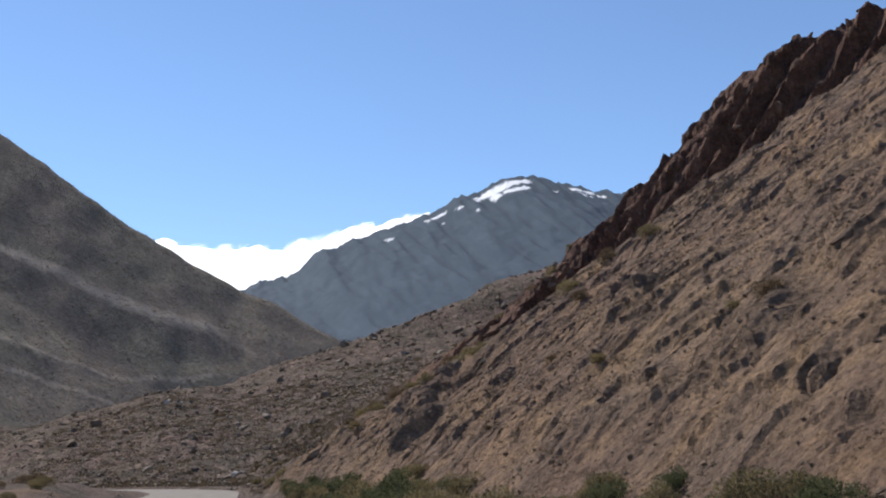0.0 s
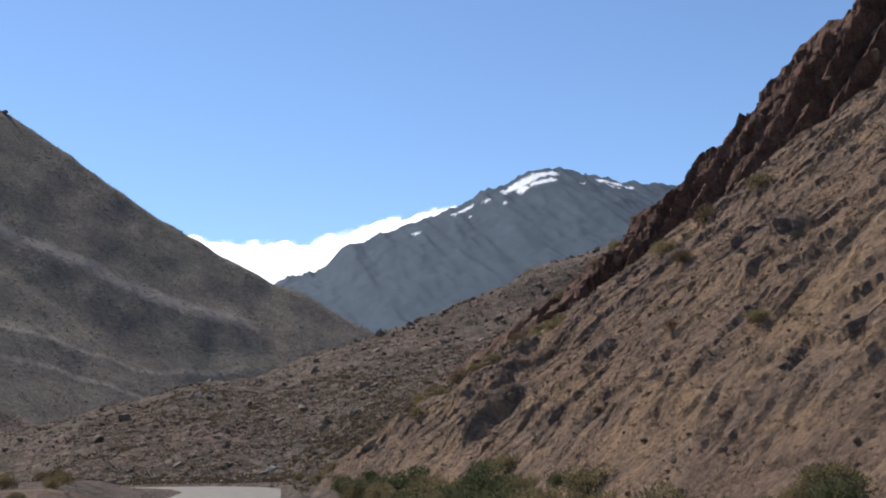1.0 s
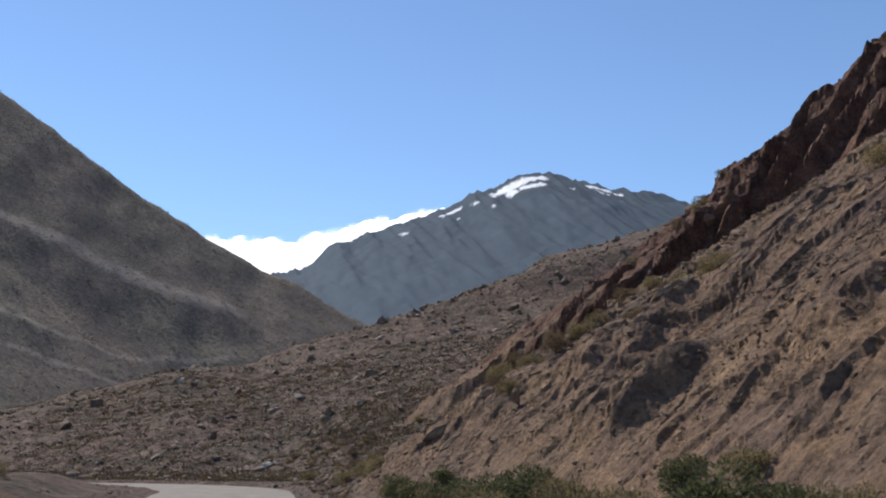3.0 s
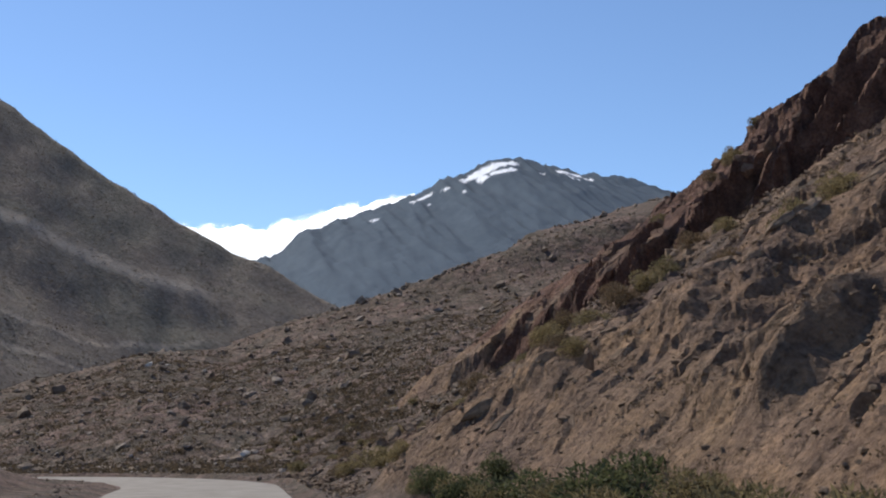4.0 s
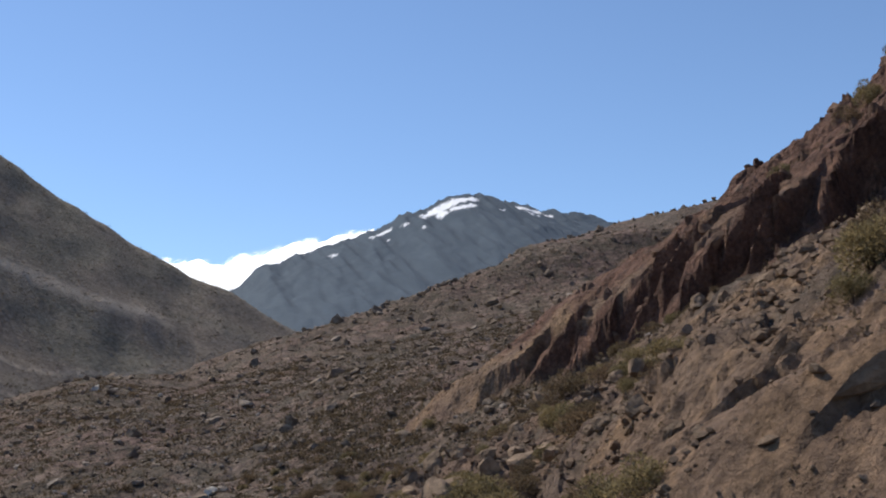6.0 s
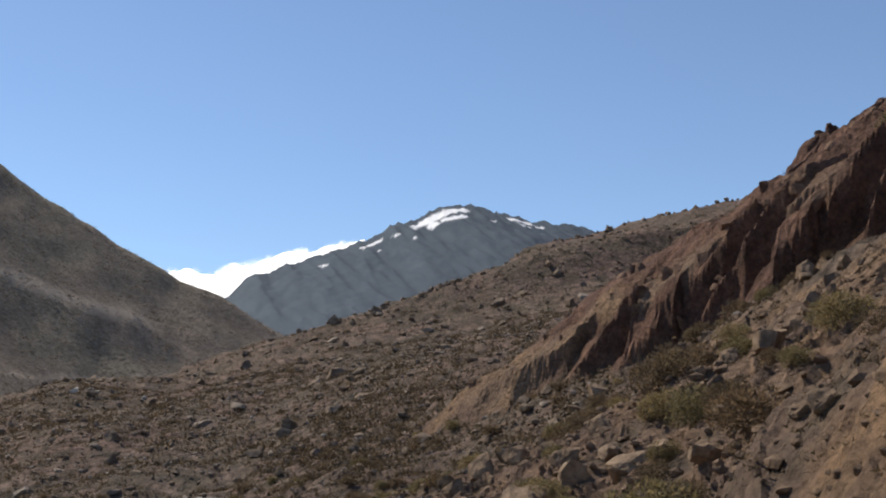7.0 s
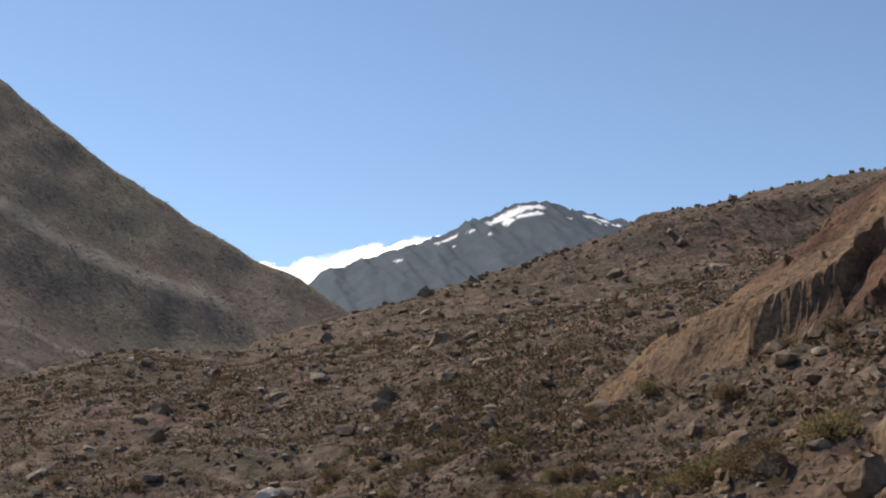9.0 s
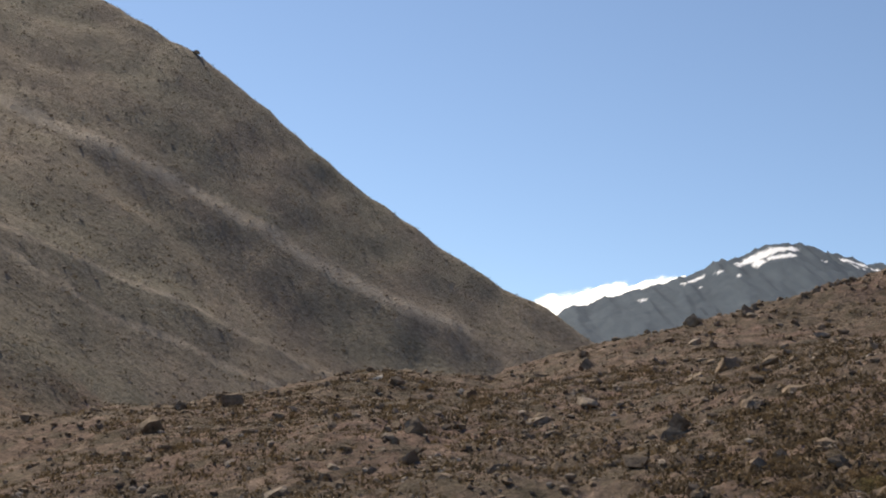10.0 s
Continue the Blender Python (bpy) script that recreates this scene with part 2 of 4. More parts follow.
    # the crag's low outer slab is the same tan rock as the spur
    on_spur = np.maximum(on_spur, on_crag * step(26, 22, x) * np.maximum(step(0.7, 0.3, cliff), step(20, 17, x)) * step(5, 3, behind + 0.8 * fbm(x / 2, y / 2, 3, 83)))
    # so is the rubble in the gully, in patches
    on_spur = np.maximum(on_spur, (1 - on_crag) * 0.95 * step(4.5, 8, x) * step(73, 77, y) * step(109, 101, y) * step(-0.8, 0.0, fbm(x / 3.5, y / 3.5, 4, 84)) * step(34, 26, x))
    on_hill = step(-1, 13, hill - np.maximum(right, crag) + 5 * fbm(x / 14, y / 14, 3, 85))
    # how near to the line of a rib, 1 on it and 0 at twelve metres
    low_ribs = np.minimum(np.abs(slant_low), 1.3 * np.abs(slant_third))
    worn = np.maximum(0.7 * np.clip(1 - np.abs(slant) / 12, 0, 1), 0.62 * np.clip(1 - low_ribs / 8, 0, 1)) * step(0.1, 0.5, on_hill) * step(20, 0, x)
    # square to the slope: the spur leans towards the road, the crag's cliff towards the near left
    push = np.clip(d - ROAD_HALF - 1.0, 0, 1)
    out_a = relief_a * on_spur * push
    out_b = relief_b * on_crag * push
    return z, on_spur, on_crag, on_hill, worn, -0.5 * out_a - 0.5 * out_b, -0.55 * out_b * cliff


def level(x, y):
    return float(land(np.array([x], float), np.array([y], float))[0][0])


# ---- materials ----
def material(name, rough=0.95):
    m = bpy.data.materials.new(name)
    m.use_nodes = True
    b = m.node_tree.nodes["Principled BSDF"]
    b.inputs["Roughness"].default_value = rough
    b.inputs["Specular IOR Level"].default_value = 0.25
    return m, m.node_tree.nodes, m.node_tree.links, b


def node(nodes, kind, **inputs):
    n = nodes.new(kind)
    for key, value in inputs.items():
        n.inputs[key.replace("_", " ")].default_value = value
    return n


def ramp(nodes, links, source, stops):
    r = nodes.new("ShaderNodeValToRGB")
    e = r.color_ramp.elements
    while len(e) < len(stops):
        e.new(0.5)
    for k, (at, colour) in enumerate(stops):
        e[k].position, e[k].color = at, (*colour, 1)
    links.new(source, r.inputs[0])
    return r.outputs[0]


def blend(nodes, links, a, b, fac, mode="MIX"):
    m = nodes.new("ShaderNodeMix")
    m.data_type, m.blend_type = "RGBA", mode
    for sock, value in ((m.inputs[0], fac), (m.inputs[6], a), (m.inputs[7], b)):
        if isinstance(value, (int, float)):
            sock.default_value = value
        elif isinstance(value, tuple):
            sock.default_value = (*value, 1)
        else:
            links.new(value, sock)
    return m.outputs[2]


def grainy(nodes, links, scale, detail=6, rough=0.6, stretch=None, mapped=None):
    if mapped is None:
        mapped = nodes.new("ShaderNodeNewGeometry").outputs["Position"]
    if stretch:
        mp = nodes.new("ShaderNodeMapping")
        mp.inputs["Scale"].default_value = stretch
        links.new(mapped, mp.inputs["Vector"])
        mapped = mp.outputs[0]
    n = node(nodes, "ShaderNodeTexNoise", Scale=scale, Detail=detail, Roughness=rough)
    links.new(mapped, n.inputs["Vector"])
    return n.outputs["Fac"]


def bumped(nodes, links, bsdf, heights):
    """heights: (source, strength, distance) from coarse to fine."""
    last = None
    for source, strength, distance in heights:
        b = node(nodes, "ShaderNodeBump", Strength=strength, Distance=distance)
        links.new(source, b.inputs["Height"])
        if last:
            links.new(last, b.inputs["Normal"])
        last = b.outputs[0]
    links.new(last, bsdf.inputs["Normal"])


def ground_material():
    m, n, l, b = material("hillside earth and rock")
    attr = {}
    for key in ("spur", "crag", "hill", "worn"):
        a = n.new("ShaderNodeAttribute")
        a.attribute_name = key
        attr[key] = a.outputs["Fac"]
    big, mid, fine = grainy(n, l, 0.09, 4), grainy(n, l, 0.7, 6), grainy(n, l, 6.0, 8, 0.7)
    streak = grainy(n, l, 1.0, 6, 0.65, (0.14, 1.1, 0.14))
    # scree: grey-brown stones, dry grass, low scrub
    scree = ramp(n, l, mid, [(0.30, (0.064, 0.041, 0.033)), (0.44, (0.133, 0.089, 0.073)), (0.56, (0.209, 0.140, 0.116)), (0.70, (0.382, 0.272, 0.227))])
    scree = blend(n, l, scree, ramp(n, l, big, [(0.35, (0.193, 0.128, 0.105)), (0.6, (0.114, 0.104, 0.077))]), 0.45)
    # dark low heath grows over it in patches
    heath = ramp(n, l, grainy(n, l, 0.42, 7, 0.72), [(0.47, (0, 0, 0)), (0.58, (0.800, 0.769, 0.838))])
    scree = blend(n, l, scree, ramp(n, l, fine, [(0.36, (0.037, 0.032, 0.024)), (0.64, (0.133, 0.110, 0.078))]), heath)
    specks = ramp(n, l, grainy(n, l, 2.3, 5, 0.75), [(0.36, (0.35, 0.35, 0.33)), (0.5, (0.9, 0.9, 0.9)), (0.62, (1.3, 1.28, 1.25))])
    scree = blend(n, l, scree, specks, 0.7, "MULTIPLY")
    # spur: pale tan earth over slabs with rusty and grey streaks
    tan = ramp(n, l, streak, [(0.30, (0.125, 0.083, 0.063)), (0.45, (0.199, 0.133, 0.097)), (0.58, (0.257, 0.175, 0.125)), (0.72, (0.349, 0.249, 0.179))])
    rust = ramp(n, l, big, [(0.38, (0.180, 0.104, 0.074)), (0.62, (0.274, 0.194, 0.119))])
    tan = blend(n, l, tan, rust, 0.35)
    tan = blend(n, l, tan, ramp(n, l, grainy(n, l, 0.33, 5, 0.65), [(0.36, (0.127, 0.097, 0.085)), (0.5, (0.241, 0.161, 0.111)), (0.63, (0.388, 0.248, 0.131))]), 0.38)
    tan = blend(n, l, tan, ramp(n, l, grainy(n, l, 1.1, 5, 0.7), [(0.36, (0.52, 0.5, 0.5)), (0.52, (1.0, 1.0, 1.0)), (0.66, (1.3, 1.25, 1.15))]), 0.6, 'MULTIPLY')
    tan = blend(n, l, tan, ramp(n, l, fine, [(0.36, (0.38, 0.35, 0.33)), (0.5, (0.92, 0.92, 0.92)), (0.64, (1.3, 1.28, 1.25))]), 0.75, "MULTIPLY")
    # crag: dark red-brown rock
    rock = ramp(n, l, grainy(n, l, 0.9, 7, 0.65), [(0.3, (0.068, 0.038, 0.029)), (0.5, (0.140, 0.077, 0.056)), (0.7, (0.246, 0.140, 0.098))])
    rock = blend(n, l, rock, ramp(n, l, fine, [(0.36, (0.4, 0.4, 0.4)), (0.62, (1.25, 1.22, 1.2))]), 0.7, "MULTIPLY")
    # far hill: scrub-covered scree, its colours lightened to stand in for glare over it
    far = ramp(n, l, grainy(n, l, 0.22, 6, 0.7), [(0.32, (0.15, 0.13, 0.108)), (0.5, (0.215, 0.186, 0.154)), (0.68, (0.295, 0.255, 0.21))])
    far = blend(n, l, far, ramp(n, l, grainy(n, l, 0.03, 3), [(0.4, (0.2, 0.155, 0.122)), (0.6, (0.145, 0.145, 0.105))]), 0.4)
    far = blend(n, l, far, ramp(n, l, grainy(n, l, 1.1, 5, 0.75), [(0.38, (0.5, 0.5, 0.48)), (0.52, (0.95, 0.95, 0.95)), (0.64, (1.25, 1.22, 1.18))]), 0.75, "MULTIPLY")
    col = blend(n, l, scree, far, attr["hill"])
    pale = node(n, "ShaderNodeMath")
    pale.operation = "MULTIPLY_ADD"
    pale.inputs[1].default_value = 0.4
    l.new(grainy(n, l, 0.35, 5, 0.7), pale.inputs[0])
    l.new(attr["worn"], pale.inputs[2])
    band = ramp(n, l, pale.outputs[0], [(0.66, (0, 0, 0)), (0.86, (0.85, 0.85, 0.85))])
    col = blend(n, l, col, (0.44, 0.375, 0.30), band)
    col = blend(n, l, col, rock, attr["crag"])
    col = blend(n, l, col, tan, attr["spur"])
    l.new(col, b.inputs["Base Color"])
    cells = []
    for size, wide in ((1.1, 0.5), (3.4, 0.35)):
        warp = node(n, "ShaderNodeTexNoise", Scale=size * 1.3, Detail=3.0)
        place = n.new("ShaderNodeNewGeometry").outputs["Position"]
        l.new(place, warp.inputs["Vector"])
        both = n.new("ShaderNodeVectorMath")
        both.operation = "MULTIPLY_ADD"
        both.inputs[1].default_value = (wide, wide, wide)
        l.new(warp.outputs["Color"], both.inputs[0])
        l.new(place, both.inputs[2])
        v = node(n, "ShaderNodeTexVoronoi", Scale=size)
        l.new(both.outputs[0], v.inputs["Vector"])
        cells.append(v.outputs["Distance"])
    bumped(n, l, b, [(cells[0], 0.6, 0.35), (cells[1], 0.8, 0.16), (mid, 0.5, 0.3), (grainy(n, l, 2.4, 5, 0.7), 0.7, 0.24), (fine, 0.9, 0.12), (grainy(n, l, 17.0, 4, 0.7), 0.9, 0.05)])
    return m


def road_material():
    m, n, l, b = material("pale dusty road")
    c = ramp(n, l, grainy(n, l, 0.8, 6), [(0.3, (0.21, 0.19, 0.165)), (0.7, (0.31, 0.285, 0.25))])
    c = blend(n, l, c, ramp(n, l, grainy(n, l, 25, 4), [(0.3, (0.75, 0.75, 0.75)), (0.7, (1.1, 1.1, 1.1))]), 0.5, "MULTIPLY")
    l.new(c, b.inputs["Base Color"])
    bumped(n, l, b, [(grainy(n, l, 12, 5), 0.4, 0.03)])
    return m


def stone_material(name, dark, pale):
    m, n, l, b = material(name, 0.9)
    co = n.new("ShaderNodeTexCoord").outputs["Object"]
    c = ramp(n, l, grainy(n, l, 1.6, 7, 0.65, None, co), [(0.3, dark), (0.7, pale)])
    c = blend(n, l, c, ramp(n, l, grainy(n, l, 9, 6, 0.75, None, co), [(0.36, (0.5, 0.5, 0.5)), (0.52, (1, 1, 1)), (0.66, (1.25, 1.22, 1.18))]), 0.6, "MULTIPLY")
    info = n.new("ShaderNodeObjectInfo").outputs["Random"]
    c = blend(n, l, c, ramp(n, l, info, [(0.0, (0.65, 0.62, 0.6)), (1.0, (1.15, 1.12, 1.08))]), 0.8, "MULTIPLY")
    l.new(c, b.inputs["Base Color"])
    bumped(n, l, b, [(grainy(n, l, 3, 7, 0.7, None, co), 0.8, 0.14), (grainy(n, l, 14, 6, 0.7, None, co), 0.6, 0.03)])
    return m


def leaf_material(name, dark, pale):
    m, n, l, b = material(name, 0.8)
    g = n.new("ShaderNodeNewGeometry").outputs["Random Per Island"]
    c = ramp(n, l, g, [(0.0, dark), (1.0, pale)])
    info = n.new("ShaderNodeObjectInfo").outputs["Random"]
    c = blend(n, l, c, ramp(n, l, info, [(0.0, (0.7, 0.7, 0.65)), (1.0, (1.25, 1.15, 1.05))]), 0.7, "MULTIPLY")
    l.new(c, b.inputs["Base Color"])
    thin = n.new("ShaderNodeBsdfTranslucent")
    l.new(c, thin.inputs["Color"])
    mix = node(n, "ShaderNodeMixShader", Fac=0.45)
    l.new(b.outputs[0], mix.inputs[1])
    l.new(thin.outputs[0], mix.inputs[2])
    l.new(mix.outputs[0], n["Material Output"].inputs["Surface"])
    return m


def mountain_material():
    m, n, l, b = material("mountain rock tinted blue for haze, with snow")
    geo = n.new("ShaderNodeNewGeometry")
    # the blue in this ramp stands in for haze before the rock
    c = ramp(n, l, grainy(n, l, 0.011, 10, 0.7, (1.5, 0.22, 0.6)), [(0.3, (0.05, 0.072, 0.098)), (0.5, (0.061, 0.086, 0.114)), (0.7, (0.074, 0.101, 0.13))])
    a = n.new("ShaderNodeAttribute")
    a.attribute_name = "snow"
    c = blend(n, l, c, (0.88, 0.9, 0.93), a.outputs["Fac"])
    l.new(c, b.inputs["Base Color"])
    bumped(n, l, b, [(grainy(n, l, 0.02, 8, 0.7), 0.6, 14)])
    return m


def cloud_material():
    m, n, l, b = material("glowing white cloud", 1.0)
    b.inputs["Base Color"].default_value = (0.95, 0.95, 0.96, 1)
    # an emission of its own replaces sunlight coming through the cloud
    b.inputs["Emission Color"].default_value = (1, 1, 1, 1)
    b.inputs["Emission Strength"].default_value = 0.75
    a = n.new("ShaderNodeAttribute")
    a.attribute_name = "thickness"
    l.new(a.outputs["Fac"], b.inputs["Alpha"])
    return m


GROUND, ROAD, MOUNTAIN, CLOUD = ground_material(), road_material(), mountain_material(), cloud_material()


# ---- meshes ----
def sheet(name, xs, ys, fn, mat, masks=()):
    """A sheet over the lines xs and ys; fn gives heights and masks."""
    gx, gy = np.meshgrid(xs, ys)
    out = fn(gx.ravel(), gy.ravel())
    zs, rest = (out[0], out[1:]) if isinstance(out, tuple) else (out, ())
    nx, ny = len(xs), len(ys)
    me = bpy.data.meshes.new(name)
    if len(rest) > len(masks):
        co = np.stack([gx.ravel() + rest[-2], gy.ravel() + rest[-1], zs], 1).astype(np.float32)
    else:
        co = np.stack([gx.ravel(), gy.ravel(), zs], 1).astype(np.float32)
    i = (np.arange(ny - 1)[:, None] * nx + np.arange(nx - 1)[None, :]).ravel()
    quads = np.stack([i, i + 1, i + nx + 1, i + nx], 1).astype(np.int32)
    me.vertices.add(len(co))
    me.vertices.foreach_set("co", co.ravel())
    me.loops.add(quads.size)
    me.loops.foreach_set("vertex_index", quads.ravel())
    me.polygons.add(len(quads))
    me.polygons.foreach_set("loop_start", np.arange(0, quads.size, 4, dtype=np.int32))
    me.update(calc_edges=True)
    broken = (np.maximum(rest[0], rest[1])[i] > 0.3) if len(masks) > 1 else np.zeros(len(quads), dtype=bool)
    me.polygons.foreach_set("use_smooth", ~broken)
    for key, values in zip(masks, rest):
        me.attributes.new(key, "FLOAT", "POINT").data.foreach_set("value", values.astype(np.float32))
    me.materials.append(mat)
    return new(name, me)


def lines(*runs):
    """Grid lines: runs of (from, to, spacing at the start, spacing at the end)."""
    out = []
    for a, b, s0, s1 in runs:
        p = a
        while p < b - 1e-6:
            out.append(p)
            p += s0 + (s1 - s0) * (p - a) / (b - a)
    out.append(runs[-1][1])
    return np.array(out)


XS = lines((-4800, -300, 500, 60), (-300, -120, 22, 4), (-120, -6, 2.4, 0.9), (-6, 3, 0.7, 0.12), (3, 13, 0.10, 0.10), (13, 26, 0.125, 0.155), (26, 50, 0.17, 0.32), (50, 130, 0.5, 3), (130, 400, 6, 60), (400, 4800, 100, 500))
YS = lines((-900, -30, 150, 10), (-30, 18, 4, 0.3), (18, 26, 0.16, 0.13), (26, 57, 0.145, 0.12), (57, 76, 0.095, 0.095), (76, 134, 0.16, 0.2), (134, 245, 0.4, 0.75), (245, 420, 1.5, 4), (420, 1000, 9, 16), (1000, 4900, 100, 500))
ground = tagged(sheet("ground", XS, YS, land, GROUND, ("spur", "crag", "hill", "worn")), "dry stony valley floor and rocky brown hillsides", "ground", kind="structure")


def road_sheet():
    mids = [(road_x(y), y, 0.0) for y in np.arange(-120, 90, 1.5)]
    mids += [(BEND_X + BEND_R * math.cos(a), BEND_Y + BEND_R * math.sin(a), a) for a in np.arange(0, math.pi / 2, 0.05)]
    mids += [(x, BEND_Y + BEND_R, math.pi / 2) for x in np.arange(BEND_X, -150, -3)]
    bm = bmesh.new()
    rows = []
    for k, (x, y, a) in enumerate(mids):
        row = []
        for j in range(-6, 7):
            o = j / 6 * (ROAD_HALF + 0.25 * float(grad(k * 0.31, j * 3.0, 91)) * (abs(j) == 6))
            rut = -0.03 * math.exp(-((abs(o) - 1.1) / 0.35) ** 2)
            row.append(bm.verts.new((x + o * math.cos(a), y + o * math.sin(a), 0.03 - 0.03 * (o / ROAD_HALF) ** 2 + rut - (0.06 if abs(j) == 6 else 0))))
        rows.append(row)
    for p, q in zip(rows, rows[1:]):
        for j in range(12):
            bm.faces.new((p[j], p[j + 1], q[j + 1], q[j]))
    me = bpy.data.meshes.new("road")
    bm.to_mesh(me)
    bm.free()
    me.polygons.foreach_set("use_smooth", np.ones(len(me.polygons), dtype=bool))
    me.materials.append(ROAD)
    return tagged(new("road", me), "pale dusty unpaved mountain road bending away", "road", kind="structure")


road_sheet()

# ---- the far mountain, a lower ridge before it, and the cloud bank behind ----
FAR = 4000.0
SKYLINE_AZ = [-12, -4, 0, 1.7, 4.0, 5.06, 6.1, 7.2, 8.5, 10.3, 11.5, 12.7, 13.9, 14.6, 15.4, 16.8, 18.2, 19.4, 20.7, 21.9, 26, 34]
SKYLINE_EL = [4.5, 5.5, 7.0, 7.75, 8.45, 9.35, 9.67, 10.1, 10.5, 11.0, 11.75, 12.0, 12.6, 12.76, 12.68, 12.3, 11.92, 11.75, 11.55, 11.05, 9.5, 7.0]
SKY_X = [FAR * math.tan(radians(a)) for a in SKYLINE_AZ]
SKY_Z = [FAR / math.cos(radians(a)) * math.tan(radians(e)) for a, e in zip(SKYLINE_AZ, SKYLINE_EL)]


def mountain_land(x, y):
    top = np.interp(x, SKY_X, SKY_Z) + 9 * ridged(x / 90, y / 700, 4, 101) + 6 * ridged(x / 34, y / 500, 3, 109) - 7
    t = np.clip((y - 1500) / (FAR - 1500), 0, 1)
    z = top * (0.05 + 0.95 * t ** 1.25)
    bx, by = x + 110 * fbm(x / 330, y / 700, 3, 105), y + 260 * fbm(x / 300, y / 800, 3, 106)
    spurs = ridged(bx / 420 + by / 2600, by / 1300 - bx / 2600, 5, 102, 0.55)
    z = z + (4 * ridged(bx / 170, by / 520, 5, 104, 0.6) + 4 * fbm(bx / 240, by / 600, 5, 107, 0.6)) * np.clip(t * 3, 0, 1) * (0.35 + 0.65 * t) + 5 * spurs * np.sin(np.pi * t) ** 0.8 * (0.4 + 0.6 * t)
    z = z + 1.5 * ridged(bx / 60, by / 190, 3, 108, 0.6) * t
    z = z - 0.9 * np.maximum(0, y - FAR)
    # snow lies in the gullies below the summit: each streak from point to point, in metres across and up
    patch = np.full(np.shape(x), 99.0)
    for x0, z0, x1, z1, r in SNOW:
        t2 = np.clip(((x - x0) * (x1 - x0) + (z - z0) * (z1 - z0)) / ((x1 - x0) ** 2 + (z1 - z0) ** 2), 0, 1)
        patch = np.minimum(patch, np.hypot(x - x0 - t2 * (x1 - x0), (z - z0 - t2 * (z1 - z0))) / r)
    snow = step(1.15, 0.85, patch + 0.3 * fbm(x / 22, z / 16, 4, 103)) * step(3700, 3760, y)
    return z, snow


SNOW = [(1066, 913, 985, 900, 12), (990, 900, 915, 858, 14), (935, 862, 880, 845, 8), (945, 850, 921, 830, 8), (965, 858, 1029, 868, 9), (1196, 880, 1311, 854, 8),
        (1218, 862, 1216, 835, 4), (728, 772, 769, 797, 5), (805, 803, 822, 804, 4), (561, 683, 570, 684, 5), (700, 762, 712, 766, 4), (745, 742, 752, 745, 3), (840, 780, 846, 772, 3), (1000, 780, 1004, 774, 3), (1230, 848, 1240, 838, 4), (870, 828, 884, 836, 5), (1105, 845, 1112, 842, 4), (1250, 800, 1290, 776, 3)]
def low_ridge_land(x, y):
    return (86 + 0.14 * (x - 75) + 6 * fbm(x / 60, y / 60, 4, 73)) * np.exp(-((y - 830) / 150) ** 2) * step(-40, 60, x) - 6


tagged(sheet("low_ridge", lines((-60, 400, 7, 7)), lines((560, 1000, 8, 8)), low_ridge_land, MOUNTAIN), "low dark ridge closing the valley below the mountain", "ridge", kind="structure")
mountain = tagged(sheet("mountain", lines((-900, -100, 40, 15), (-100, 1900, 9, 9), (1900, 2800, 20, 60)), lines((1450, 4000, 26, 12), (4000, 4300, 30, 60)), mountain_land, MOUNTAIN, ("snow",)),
                  "distant rocky mountain tinted blue for haze, streaked with snow at its summit", "mountain", kind="structure")


def cloud_bank():
    az = np.linspace(-9, 11.0, 140)
    crest = np.interp(az, [-9, -2.6, -0.6, 1.4, 3.5, 4.0, 6.1, 8.5, 10.1, 10.6, 11.0], [10.3, 9.9, 9.66, 9.7, 9.58, 9.85, 10.36, 10.95, 11.1, 11.05, 10.8])
    d = 4400.0
    bm = bmesh.new()
    rows = []
    for k in range(22):
        v = k / 21
        a = v * math.pi * 0.75
        row = []
        for i, (az_i, el) in enumerate(zip(az, crest)):
            x = d * math.tan(radians(az_i))
            zt = d / math.cos(radians(az_i)) * math.tan(radians(el))
            n = float(fbm(x / 110, v * 5.0, 5, 111, 0.55))
            zz = zt - 420 * (1 - math.sin(min(a, math.pi / 2))) - (60 * (v - 0.66) * 3 if v > 0.66 else 0) + 20 * n
            row.append(bm.verts.new((x + 20 * n, d - 150 * math.cos(a) - 45 * n, zz)))
        rows.append(row)
    for p, q in zip(rows, rows[1:]):
        for i in range(len(p) - 1):
            bm.faces.new((p[i], p[i + 1], q[i + 1], q[i]))
    # a thinning veil along the top
    solid = len(bm.verts)
    veil, fade = [], [1.0] * solid
    for k in range(9):
        row = []
        for i, (az_i, el) in enumerate(zip(az, crest)):
            x = (d + 120) * math.tan(radians(az_i))
            zt = (d + 120) / math.cos(radians(az_i)) * math.tan(radians(el))
            n = float(fbm(x / 60, k * 0.25, 4, 112, 0.6))
            row.append(bm.verts.new((x, d + 120, zt - 68 + 11 * k + 10 * n)))
            fade.append(max(0.0, min(1.0, 1.1 - k / 7 + 0.35 * n)) * (k < 8))
        veil.append(row)
    for p, q in zip(veil, veil[1:]):
        for i in range(len(p) - 1):
            bm.faces.new((p[i], p[i + 1], q[i + 1], q[i]))
    me = bpy.data.meshes.new("cloud_bank")
    bm.to_mesh(me)
    bm.free()
    me.attributes.new("thickness", "FLOAT", "POINT").data.foreach_set("value", np.array(fade, dtype=np.float32))
    me.polygons.foreach_set("use_smooth", np.ones(len(me.polygons), dtype=bool))
    me.materials.append(CLOUD)
    return tagged(new("cloud_bank", me), "glowing white cloud spilling over the far ridge", "cloud", kind="structure")


cloud_bank()


